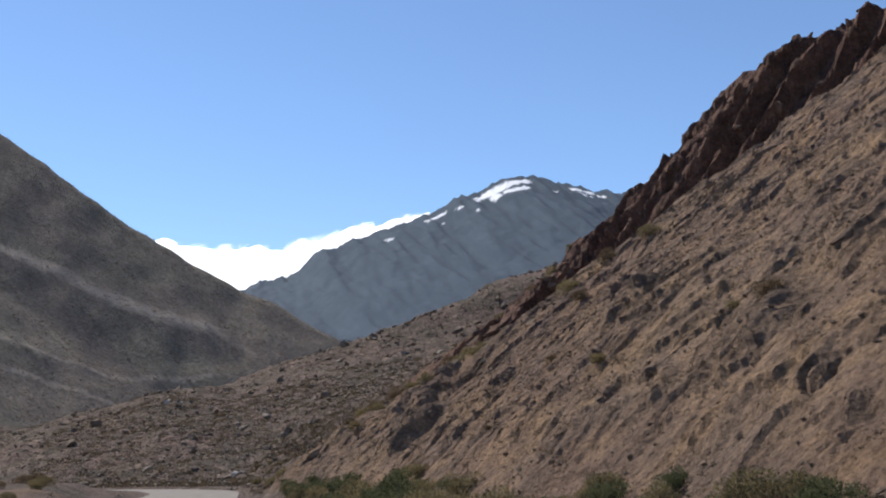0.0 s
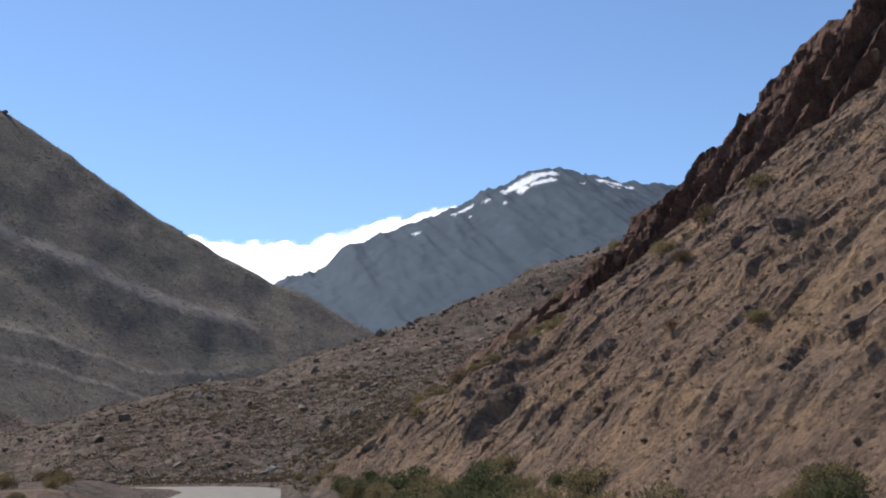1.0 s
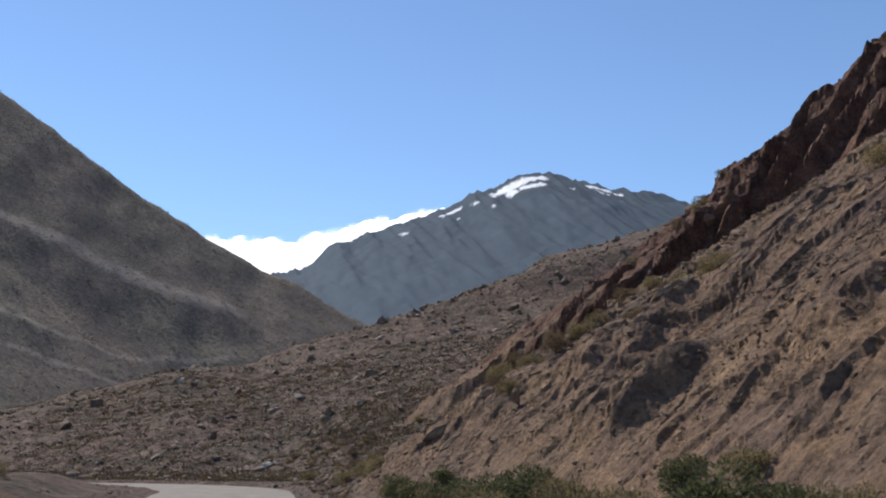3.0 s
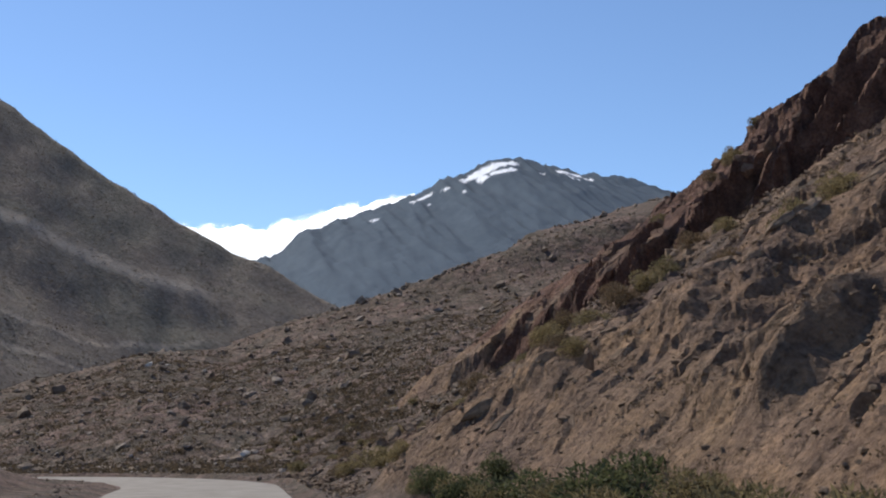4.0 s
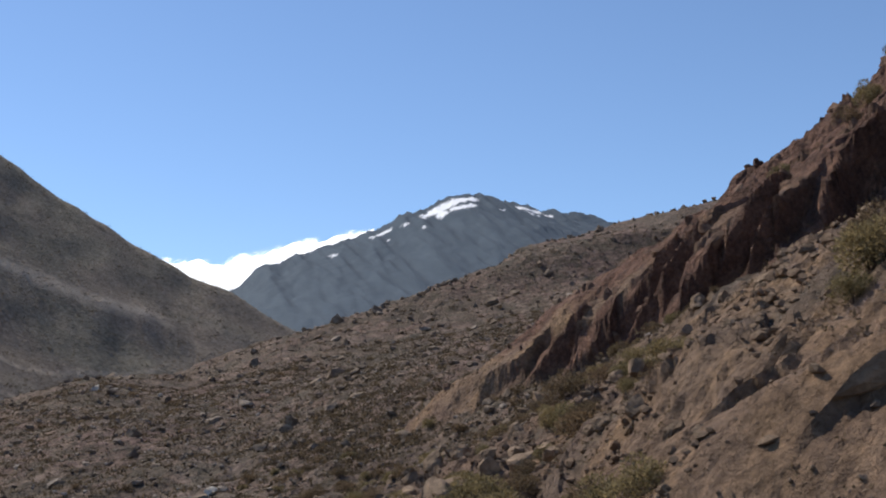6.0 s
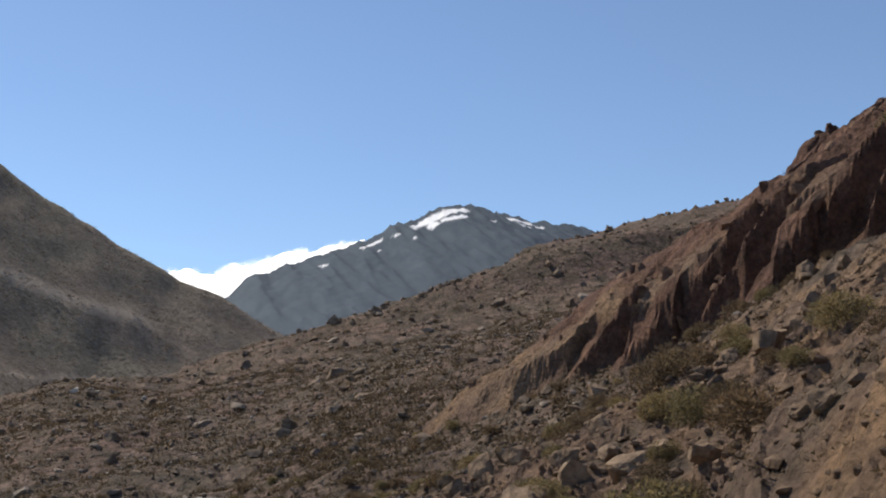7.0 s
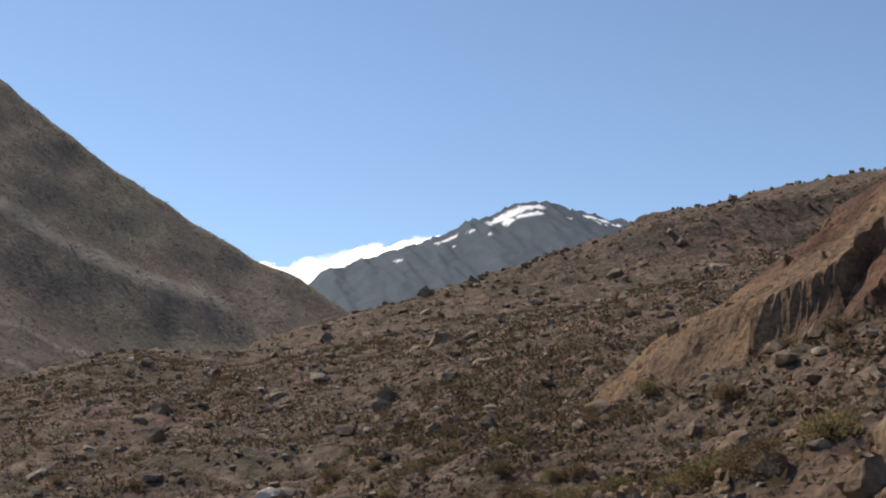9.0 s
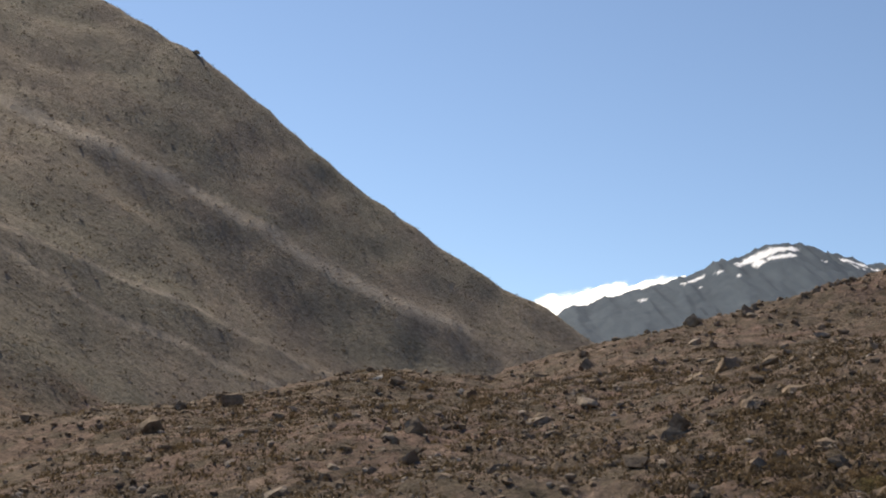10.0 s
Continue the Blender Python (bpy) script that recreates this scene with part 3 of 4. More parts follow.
# ---- stones ----
STONE_GREY = stone_material("grey-brown weathered stone", (0.105, 0.08, 0.061), (0.33, 0.262, 0.2))
STONE_TAN = stone_material("tan fractured rock", (0.125, 0.086, 0.06), (0.34, 0.245, 0.17))
STONE_OCHRE = stone_material("pale ochre fallen rock", (0.15, 0.108, 0.076), (0.345, 0.255, 0.18))
STONE_LIGHT = stone_material("pale grey stone", (0.17, 0.14, 0.115), (0.42, 0.365, 0.31))
STONE_RED = stone_material("red-brown crag rock", (0.085, 0.053, 0.04), (0.27, 0.172, 0.12))
STONE_PALE = stone_material("pale limestone", (0.34, 0.31, 0.27), (0.62, 0.58, 0.52))


def stone_mesh(name, seed, shape, mat, subdivisions=3, cuts=17):
    """A stone: a ball cut by random planes into a faceted block, about 1 across."""
    rng = random.Random(seed)
    bm = bmesh.new()
    bmesh.ops.create_icosphere(bm, subdivisions=subdivisions, radius=0.62)
    planes = []
    for k in range(cuts):
        n = Vector((rng.gauss(0, 1), rng.gauss(0, 1), rng.gauss(0, 1))).normalized()
        planes.append((n, rng.uniform(0.24, 0.4)))
    for v in bm.verts:
        for n, d in planes:
            over = v.co.dot(n) - d
            if over > 0:
                v.co -= n * over
        q = v.co + Vector((seed, 0, 0))
        v.co += v.co.normalized() * (0.035 * noise.noise(q * 4) + 0.022 * noise.noise(q * 9) + 0.014 * noise.noise(q * 19))
        v.co = Vector((v.co.x * shape[0], v.co.y * shape[1], v.co.z * shape[2]))
    me = bpy.data.meshes.new(name)
    bm.to_mesh(me)
    bm.free()
    me.materials.append(mat)
    return me


def slope_frame(x, y):
    """The spot on the ground, pushed out with it, and its upward normal."""
    e = 0.6
    g = land(np.array([x, x - e, x + e, x, x], float), np.array([y, y, y, y - e, y + e], float))
    p = g[0]
    return Vector((x + g[-2][0], y + g[-1][0], p[0])), Vector((-(p[2] - p[1]) / (2 * e), -(p[4] - p[3]) / (2 * e), 1)).normalized()


def lay(name, me, x, y, size, turn, sink=0.25, follow=0.7, label="", category="boulder", group="", scale=(1, 1, 1)):
    """Lay a stone on the slope, partly buried."""
    spot, n = slope_frame(x, y)
    up = Vector((0, 0, 1)).lerp(n, follow).normalized()
    q = up.to_track_quat("Z", "X").to_matrix().to_4x4() @ pose(0, 0, 0, 0, 0, turn)
    ob = new(name, me)
    s = Matrix.Diagonal((size * scale[0], size * scale[1], size * scale[2], 1))
    ob.matrix_world = Matrix.Translation(spot + up * size * scale[2] * (0.3 - sink)) @ q @ s
    return tagged(ob, label, category, group)


BLOCKS = [stone_mesh("boulder", 10 + k, (1, random.Random(k).uniform(0.7, 1.0), random.Random(k + 50).uniform(0.55, 0.85)), STONE_GREY, 3) for k in range(7)]
GULLY_BLOCKS = [stone_mesh("boulder", 130 + k, (1, 0.8, random.Random(k + 170).uniform(0.6, 0.9)), STONE_OCHRE, 4, 22) for k in range(5)]
SMALL_BLOCKS = [stone_mesh("boulder", 140 + k, (1, 0.8, random.Random(k + 190).uniform(0.6, 0.9)), STONE_OCHRE, 3, 16) for k in range(5)]
RED_BLOCKS = [stone_mesh("crag_block", 50 + k, (1, 0.8, random.Random(k + 90).uniform(0.7, 1.2)), STONE_RED, 3, 14) for k in range(6)]
FLAT_BLOCKS = [stone_mesh("boulder", 160 + k, (1, 0.75, 0.55), STONE_LIGHT, 3, 14) for k in range(4)]
PALE_BLOCKS = [stone_mesh("pale_boulder", 70 + k, (1, 0.7, 0.5), STONE_PALE) for k in range(3)]
SLABS = [stone_mesh("rock_outcrop", 90 + k, (1, 0.32, 0.4), STONE_TAN, 2) for k in range(6)]

# the big blocks fallen into the gully: x, y, size, turn
for k, (x, y, size, turn) in enumerate([(9.6, 104.6, 1.5, 120), (10.6, 104.0, 1.5, 200), (9.6, 93.8, 1.5, 120), (10.1, 93.0, 1.0, 10), (11.0, 98.5, 1.0, 60), (9.2, 91.6, 0.9, 200),
                                        (9.7, 97.3, 0.8, 0), (10.2, 96.0, 0.9, 40), (15.9, 98.8, 1.3, 70), (20.3, 104.2, 1.1, 20), (14.3, 97.9, 0.9, 150), (10.1, 99.4, 0.8, 90), (8.7, 88.3, 0.9, 30), (10.4, 90.7, 0.8, 75)]):
    lay("boulder", GULLY_BLOCKS[k % 5], x, y, size, turn, 0.22, 0.5, "large angular tan boulder fallen into the stony gully", "boulder", "boulders in the gully")
lay("leaning_stone", SLABS[0], 8.1, 67.6, 1.0, 20, 0.1, 0.2, "pale upright stone leaning out of the spur", "rock", "", (0.45, 0.9, 1.9))
# stones that stand out on the scree
for k, (x, y, size, turn) in enumerate([(23.6, 218.1, 2.2, 20), (32.8, 223.4, 1.6, 10), (31.0, 227.2, 1.6, 70), (5.1, 167.2, 2.6, 30), (5.4, 161.8, 1.2, 0), (-2.7, 159.8, 1.4, 20),
                                        (-4.7, 155.1, 1.1, 60), (-6.7, 151.4, 1.5, 0), (3.9, 136.0, 1.1, 90), (8.2, 172.7, 1.9, 45), (-1.0, 142.5, 1.1, 120), (54.1, 213.2, 3.2, 15), (40.1, 210.4, 2.2, 50), (34.5, 214.0, 1.8, 80), (-9.8, 158.0, 0.9, 20), (21.0, 203.1, 1.2, 100), (8.0, 145.1, 0.6, 40), (6.7, 166.1, 0.9, 70), (10.6, 177.6, 1.1, 15), (31.1, 230.1, 1.6, 30), (2.6, 160.1, 0.6, 0), (-4.4, 203.5, 1.2, 60)]):
    lay("boulder", FLAT_BLOCKS[k % 4], x, y, size, turn, 0.15, 0.8, "flat pale grey boulder lying on the scree slope", "boulder", "boulders on the scree", (1.1, 0.75, 0.6))
for k, (x, y, size, turn) in enumerate([(1.0, 194.9, 1.2, 0), (-5.8, 204.0, 1.7, 30), (-3.7, 203.0, 0.9, 80), (3.3, 135.4, 1.5, 10), (-2.2, 167.6, 0.7, 30)]):
    lay("boulder", PALE_BLOCKS[k % 3], x, y, size, turn, 0.2, 0.8, "bright pale boulder among dark scree", "boulder", "pale boulders")


lay("boulder", BLOCKS[2], -69.0, 389.0, 2.3, 20, 0.2, 0.3, "dark boulder lying on the far hill's crest", "boulder", "", (1.3, 1.0, 0.8))


def scatter(count, seed, x0, x1, y0, y1, keep):
    """Random spots in a stretch of the plan that keep() accepts."""
    rng = np.random.default_rng(seed)
    out = np.zeros((0, 2))
    while len(out) < count:
        p = np.stack([rng.uniform(x0, x1, 4000), rng.uniform(y0, y1, 4000)], 1)
        out = np.concatenate([out, p[keep(p[:, 0], p[:, 1], land(p[:, 0], p[:, 1]))]])
    return out[:count], rng


spots, rng = scatter(190, 201, -25, 75, 117, 238, lambda x, y, g: (g[1] < 0.2) & (g[2] < 0.2) & (off_road(x, y) > 6) & (g[0] > 0.1) & (y < 232) & (np.hypot((x - 14) / 8, (y - 137) / 14) > 1))
for k, (x, y) in enumerate(spots):
    size = float(0.45 + 0.5 * rng.exponential() + 0.003 * (y - 117))
    lay("boulder", BLOCKS[k % 7], x, y, min(size, 2.4), rng.uniform(0, 360), 0.22, 0.8, "grey weathered boulder lying on the scree slope", "boulder", "boulders on the scree")
spots, rng = scatter(200, 202, 5, 26, 77, 118, lambda x, y, g: (g[2] < 0.3) & (off_road(x, y) > 4.6))
for k, (x, y) in enumerate(spots):
    lay("gully_rock", SMALL_BLOCKS[k % 5], x, y, float(min(1.3, 0.25 + 0.26 * rng.exponential())), rng.uniform(0, 360), 0.2, 0.6, "broken tan rock lying in the stony gully", "rock", "rocks in the gully")
# stones that break the scree's skyline
rng = np.random.default_rng(219)
for k in range(110):
    x = float(rng.uniform(20, 112))
    y = float(np.interp(x, [20, 32, 50, 66, 107, 200], [237, 232, 234, 248, 262, 290])) - float(rng.uniform(0.0, 3.0))
    lay("crest_rock", BLOCKS[k % 7], x, y, float(min(1.4, 0.5 + 0.4 * rng.exponential())), rng.uniform(0, 360), 0.2, 0.5, "dark rock standing on the scree's crest", "rock", "rocks on the crest")
# slabs that stick out of the spur, their length up the slope
spots, rng = scatter(150, 203, 7, 34, 26, 74, lambda x, y, g: (g[1] > 0.7) & (g[0] > 1.5))
for k, (x, y) in enumerate(spots):
    s = float(0.5 + 0.5 * rng.exponential())
    lay("rock_outcrop", SLABS[k % 6], x, y, min(s, 1.3), rng.normal(0, 14), 0.44, 1.0, "tan layered rock jutting out of the earthy spur", "rock", "slabs on the spur", (1.5, rng.uniform(0.7, 1.4), 0.8))
# blocks that break the crag's edge and face
spots, rng = scatter(240, 204, 14, 52, 80, 132, lambda x, y, g: (g[2] > 0.7))
for k, (x, y) in enumerate(spots):
    s = float(0.6 + 0.6 * rng.exponential())
    lay("crag_block", RED_BLOCKS[k % 6], x, y, min(s, 1.0), rng.uniform(0, 360), 0.45, 0.6, "dark red-brown block of fractured crag rock", "rock", "blocks of the crag")


def stand(name, me, x, y, along, size, scale, sink, label, group):
    """Set a long rock against the slope, its length pointing along a given way."""
    spot, n = slope_frame(x, y)
    along = along.normalized()
    out = (n - along * n.dot(along)).normalized()
    turn = Matrix((along, out.cross(along), out)).transposed().to_4x4()
    ob = new(name, me)
    ob.matrix_world = Matrix.Translation(spot - out * sink * size) @ turn @ Matrix.Diagonal((size * scale[0], size * scale[1], size * scale[2], 1))
    return tagged(ob, label, "rock", group)


# broken blocks that stand out of the crag's face
spots, rng = scatter(130, 213, 14.5, 46, 84, 131, lambda x, y, g: (g[2] > 0.6) & (np.abs(crag_foot(x, y)[0] - 1.6) < 1.6))
TAN_LAYERS = [stone_mesh("tilted_rock", 120 + k, (1, 0.7, 0.6), STONE_TAN, 2, 12) for k in range(5)]
LAYERS = [stone_mesh("tilted_rock", 110 + k, (1, 0.7, 0.6), STONE_RED, 2, 12) for k in range(5)]
for k, (x, y) in enumerate(spots):
    along = Vector((0.4, -0.6, 0.7)) + Vector((rng.normal(0, 0.3), rng.normal(0, 0.3), rng.normal(0, 0.3)))
    size = float(min(1.3, 0.4 + 0.3 * rng.exponential()))
    low_end = x < 18.5
    stand("tilted_rock", (TAN_LAYERS if low_end else LAYERS)[k % 5], x, y, along, size, (1.5, rng.uniform(0.8, 1.2), rng.uniform(0.8, 1.2)), 0.22, "tan rock block standing out of the crag's low end" if low_end else "red-brown rock block standing out of the crag", "layers of the crag")
# ochre slabs along the rounded rib that closes the spur
RIB_SLABS = [stone_mesh("jutting_rock", 150 + k, (1, 0.5, 0.36), STONE_OCHRE if k % 2 else STONE_TAN, 2, 12) for k in range(6)]
rng = np.random.default_rng(217)
for k in range(75):
    a, off = rng.uniform(0.12, 1.0), rng.normal(0, 0.8)
    x, y = 4.6 + 14 * a + 0.5 * off, 71.4 - 8 * a + 0.87 * off
    along = Vector((0.87, -0.5, 0.62)) + Vector((rng.normal(0, 0.14), rng.normal(0, 0.14), rng.normal(0, 0.1)))
    stand("jutting_rock", RIB_SLABS[k % 6], x, y, along, float(min(0.9, 0.4 + 0.25 * rng.exponential())), (1.5, rng.uniform(0.7, 1.2), rng.uniform(0.8, 1.3)), 0.1, "ochre flat rock lying along the spur's rib", "slabs on the spur")
# broken slabs on the spur's nose
spots, rng = scatter(40, 218, 5, 16, 52, 74, lambda x, y, g: (g[1] > 0.6) & (g[0] > 0.8))
for k, (x, y) in enumerate(spots):
    along = Vector((0.8, -0.45, 0.62)) + Vector((rng.normal(0, 0.2), rng.normal(0, 0.25), rng.normal(0, 0.12)))
    stand("jutting_rock", RIB_SLABS[k % 6], x, y, along, float(min(0.6, 0.2 + 0.16 * rng.exponential())), (1.5, rng.uniform(0.7, 1.2), rng.uniform(0.8, 1.3)), 0.2, "broken tan rock jutting out of the spur's nose", "slabs on the spur")


def joined(name, pieces, mat, label, category):
    """Many small pieces, (vertices, faces) each, as one mesh of kind stuff."""
    vs, fs, at = [], [], 0
    for v, f in pieces:
        vs.append(v)
        fs.append(f + at)
        at += len(v)
    co, tri = np.concatenate(vs).astype(np.float32), np.concatenate(fs).astype(np.int32)
    me = bpy.data.meshes.new(name)
    me.vertices.add(len(co))
    me.vertices.foreach_set("co", co.ravel())
    me.loops.add(tri.size)
    me.loops.foreach_set("vertex_index", tri.ravel())
    me.polygons.add(len(tri))
    me.polygons.foreach_set("loop_start", np.arange(0, tri.size, 3, dtype=np.int32))
    me.update(calc_edges=True)
    me.polygons.foreach_set("use_smooth", np.zeros(len(tri), dtype=bool))
    me.materials.append(mat)
    return tagged(new(name, me), label, category, kind="stuff")


def pebble_shapes(count, seed):
    out = []
    for k in range(count):
        me = stone_mesh("pebble", seed + k, (1, 0.75, 0.6), STONE_GREY, 1, 6)
        v = np.array([p.co[:] for p in me.vertices])
        f = np.array([p.vertices[:] for p in me.polygons])
        out.append((v, f))
        bpy.data.meshes.remove(me)
    return out


PEBBLES = pebble_shapes(8, 300)


def pebbles(spots, rng, smallest, spread, largest=9.0):
    g = land(spots[:, 0], spots[:, 1])
    z, spots = g[0], spots + np.stack([g[-2], g[-1]], 1)
    for k, (x, y) in enumerate(spots):
        v, f = PEBBLES[k % 8]
        s, a = min(largest, smallest + spread * rng.exponential()), rng.uniform(0, 6.28)
        c, d = math.cos(a) * s, math.sin(a) * s
        yield np.stack([x + v[:, 0] * c - v[:, 1] * d, y + v[:, 0] * d + v[:, 1] * c, z[k] + 0.12 * s + v[:, 2] * s], 1), f


spots, rng = scatter(7000, 205, -40, 85, 114, 236, lambda x, y, g: (g[1] < 0.2) & (g[2] < 0.3) & (off_road(x, y) > 5) & (fbm(x / 9, y / 9, 3, 206) > -0.35))
near, rng = scatter(5000, 215, -20, 46, 104, 200, lambda x, y, g: (g[1] < 0.2) & (g[2] < 0.3) & (off_road(x, y) > 5) & (fbm(x / 5, y / 5, 3, 216) > -0.3))
joined("small_scree_stones", pebbles(near, rng, 0.07, 0.11, 0.5), STONE_LIGHT, "small grey stones littering the near scree", "stones")
joined("scree_stones", pebbles(spots, rng, 0.16, 0.2), STONE_GREY, "countless grey stones strewn over the scree slope", "stones")
spots, rng = scatter(9000, 207, 3, 28, 75, 124, lambda x, y, g: (g[2] < 0.4) & (off_road(x, y) > 3.9) & (fbm(x / 4, y / 4, 3, 208) > -0.3))
joined("gully_rubble", pebbles(spots, rng, 0.07, 0.09, 0.4), STONE_TAN, "loose tan rubble covering the gully floor", "rubble")
spots, rng = scatter(5000, 209, 4, 28, 14, 75, lambda x, y, g: (g[1] > 0.3) & (fbm(x / 3, y / 3, 3, 210) > -0.15))
near, rng = scatter(600, 214, 3.5, 14, 56, 75, lambda x, y, g: (g[1] > 0.3))
spots = np.concatenate([spots, near])
joined("spur_rubble", pebbles(spots, rng, 0.05, 0.05, 0.24), STONE_OCHRE, "loose tan rubble lying on the rocky spur", "rubble")
spots, rng = scatter(1500, 211, -14, 6, 20, 125, lambda x, y, g: (off_road(x, y) > 3.2) & (off_road(x, y) < 7))
joined("verge_gravel", pebbles(spots, rng, 0.03, 0.05), STONE_GREY, "loose gravel along both edges of the road", "gravel")
spots, rng = scatter(2600, 212, -150, 40, 175, 392, lambda x, y, g: (g[3] > 0.3))
joined("hill_stones", pebbles(spots, rng, 0.25, 0.15, 0.8), STONE_LIGHT, "grey stones scattered over the far hillside", "stones")


# ---- shrubs ----
LEAF_GREEN = leaf_material("green shrub leaves", (0.055, 0.066, 0.032), (0.14, 0.152, 0.078))
LEAF_OLIVE = leaf_material("olive shrub twigs", (0.115, 0.098, 0.052), (0.29, 0.243, 0.138))
LEAF_DRY = leaf_material("dry brown scrub", (0.085, 0.064, 0.042), (0.208, 0.157, 0.104))
LEAF_DARK = leaf_material("dark heath scrub", (0.042, 0.034, 0.024), (0.138, 0.109, 0.074))
BARK = stone_material("grey-brown twig bark", (0.05, 0.038, 0.028), (0.14, 0.11, 0.085))


def part(name, me, parent, label=""):
    ob = new(name, me)
    ob.parent = parent
    return tagged(ob, label)


def twig_mesh(seed, stems=16):
    rng = random.Random(seed)
    bm = bmesh.new()
    tips = []
    for k in range(stems):
        a, lean = rng.uniform(0, 6.28), rng.uniform(0.1, 0.85)
        p = Vector((0.05 * math.cos(a), 0.05 * math.sin(a), -0.12))
        d = Vector((math.cos(a) * lean, math.sin(a) * lean, 1)).normalized()
        r, last = 0.018, None
        for j in range(5):
            ring = [bm.verts.new(p + Vector((r * math.cos(b), r * math.sin(b), 0))) for b in (0, 2.1, 4.2)]
            if last:
                for m in range(3):
                    bm.faces.new((last[m], last[(m + 1) % 3], ring[(m + 1) % 3], ring[m]))
            last = ring
            tips.append(p.copy())
            p = p + d * rng.uniform(0.1, 0.19)
            d = (d + Vector((rng.gauss(0, 0.16), rng.gauss(0, 0.16), 0.05))).normalized()
            r *= 0.72
    me = bpy.data.meshes.new("stems")
    bm.to_mesh(me)
    bm.free()
    me.materials.append(BARK)
    return me, tips


def foliage_mesh(seed, tips, count, mat, blade=0.07, width=0.013, dome=False):
    """Thin blades round the twigs, in uneven tufts."""
    rng = np.random.default_rng(seed)
    if dome:
        # a soft round mound of several lobes, thick with small leaves
        lobes = rng.normal(0, 1, (11, 3)) * np.array([1, 1, 0.5]) + np.array([0, 0, 0.35])
        lobes = lobes / np.linalg.norm(lobes, axis=1, keepdims=True) * rng.uniform(0.2, 0.38, (11, 1)) + np.array([0, 0, 0.22])
        d = rng.normal(0, 1, (count, 3)) + np.array([0, 0, 0.3])
        d /= np.linalg.norm(d, axis=1, keepdims=True)
        c = lobes[rng.integers(0, 11, count)] + d * (0.25 - 0.08 * rng.exponential(0.6, (count, 1)))
        c[:, 2] = np.abs(c[:, 2])
        d = d + rng.normal(0, 0.45, (count, 3)) + np.array([0, 0, 0.2])
    else:
        core = np.array([t[:] for t in tips if t.z > 0.06])
        lumps = core[rng.integers(0, len(core), 40)] + rng.normal(0, 0.05, (40, 3))
        c = lumps[rng.integers(0, 40, count)] + rng.normal(0, 0.075, (count, 3))
        c[:, 2] = np.maximum(c[:, 2], 0.02)
        d = c * np.array([1.0, 1.0, 0.5]) + np.array([0, 0, 0.35]) + rng.normal(0, 0.3, (count, 3))
    d /= np.linalg.norm(d, axis=1, keepdims=True)
    s = np.cross(d, rng.normal(0, 1, (count, 3)))
    s /= np.linalg.norm(s, axis=1, keepdims=True)
    ln, wd = blade * rng.uniform(0.5, 1.4, (count, 1)), width * rng.uniform(0.6, 1.4, (count, 1))
    v = np.stack([c - s * wd, c + s * wd, c + d * ln + s * wd * 0.3], 1).reshape(-1, 3)
    me = bpy.data.meshes.new("foliage")
    me.from_pydata(v.tolist(), [], np.arange(len(v)).reshape(-1, 3).tolist())
    me.polygons.foreach_set("use_smooth", np.zeros(len(me.polygons), dtype=bool))
    me.materials.append(mat)
    return me


def shrub(seed, mat, count, label, width=0.013, blade=0.07, dome=False):
    """A shrub about 1 high and 1.2 wide; its base stands at the origin."""
    base = new("shrub")
    stems, tips = twig_mesh(seed, 10 if dome else 16)
    if dome:
        stems.transform(Matrix.Diagonal((0.75, 0.75, 0.66, 1)))
    part("woody_base", stems, base, "thin grey-brown stems")
    part("foliage", foliage_mesh(seed, tips, count, mat, blade, width, dome), base)
    return tagged(base, label, "shrub")


GREEN = [shrub(401 + k, LEAF_GREEN, 3600, "dense green shrub growing at the roadside", 0.013, 0.06, True) for k in range(3)]
OLIVE = [shrub(411 + k, LEAF_OLIVE, 2700, "olive-brown bushy shrub rooted among the stones", 0.015, 0.055, True) for k in range(4)]
LOW = [shrub(431 + k, LEAF_DRY, 650, "low dry brown scrub bush on the scree slope", 0.02) for k in range(4)]
DRY = [shrub(421 + k, LEAF_DRY, 2400, "dry brown scrub bush rooted on the slope", 0.014, 0.06, True) for k in range(4)]
used = set()


def plant(kinds, k, x, y, size, group, tall=0.8):
    z = level(x, y) - 0.08 * size
    ob = kinds[k % len(kinds)]
    m = pose(x, y, z, 0, 0, (k * 77) % 360)
    if ob.name in used:
        ob = copy_thing(ob, m)
    used.add(ob.name)
    ob.matrix_basis = m @ Matrix.Diagonal((size / 1.15, size / 1.15, size * tall, 1))
    return tagged(ob, group=group)


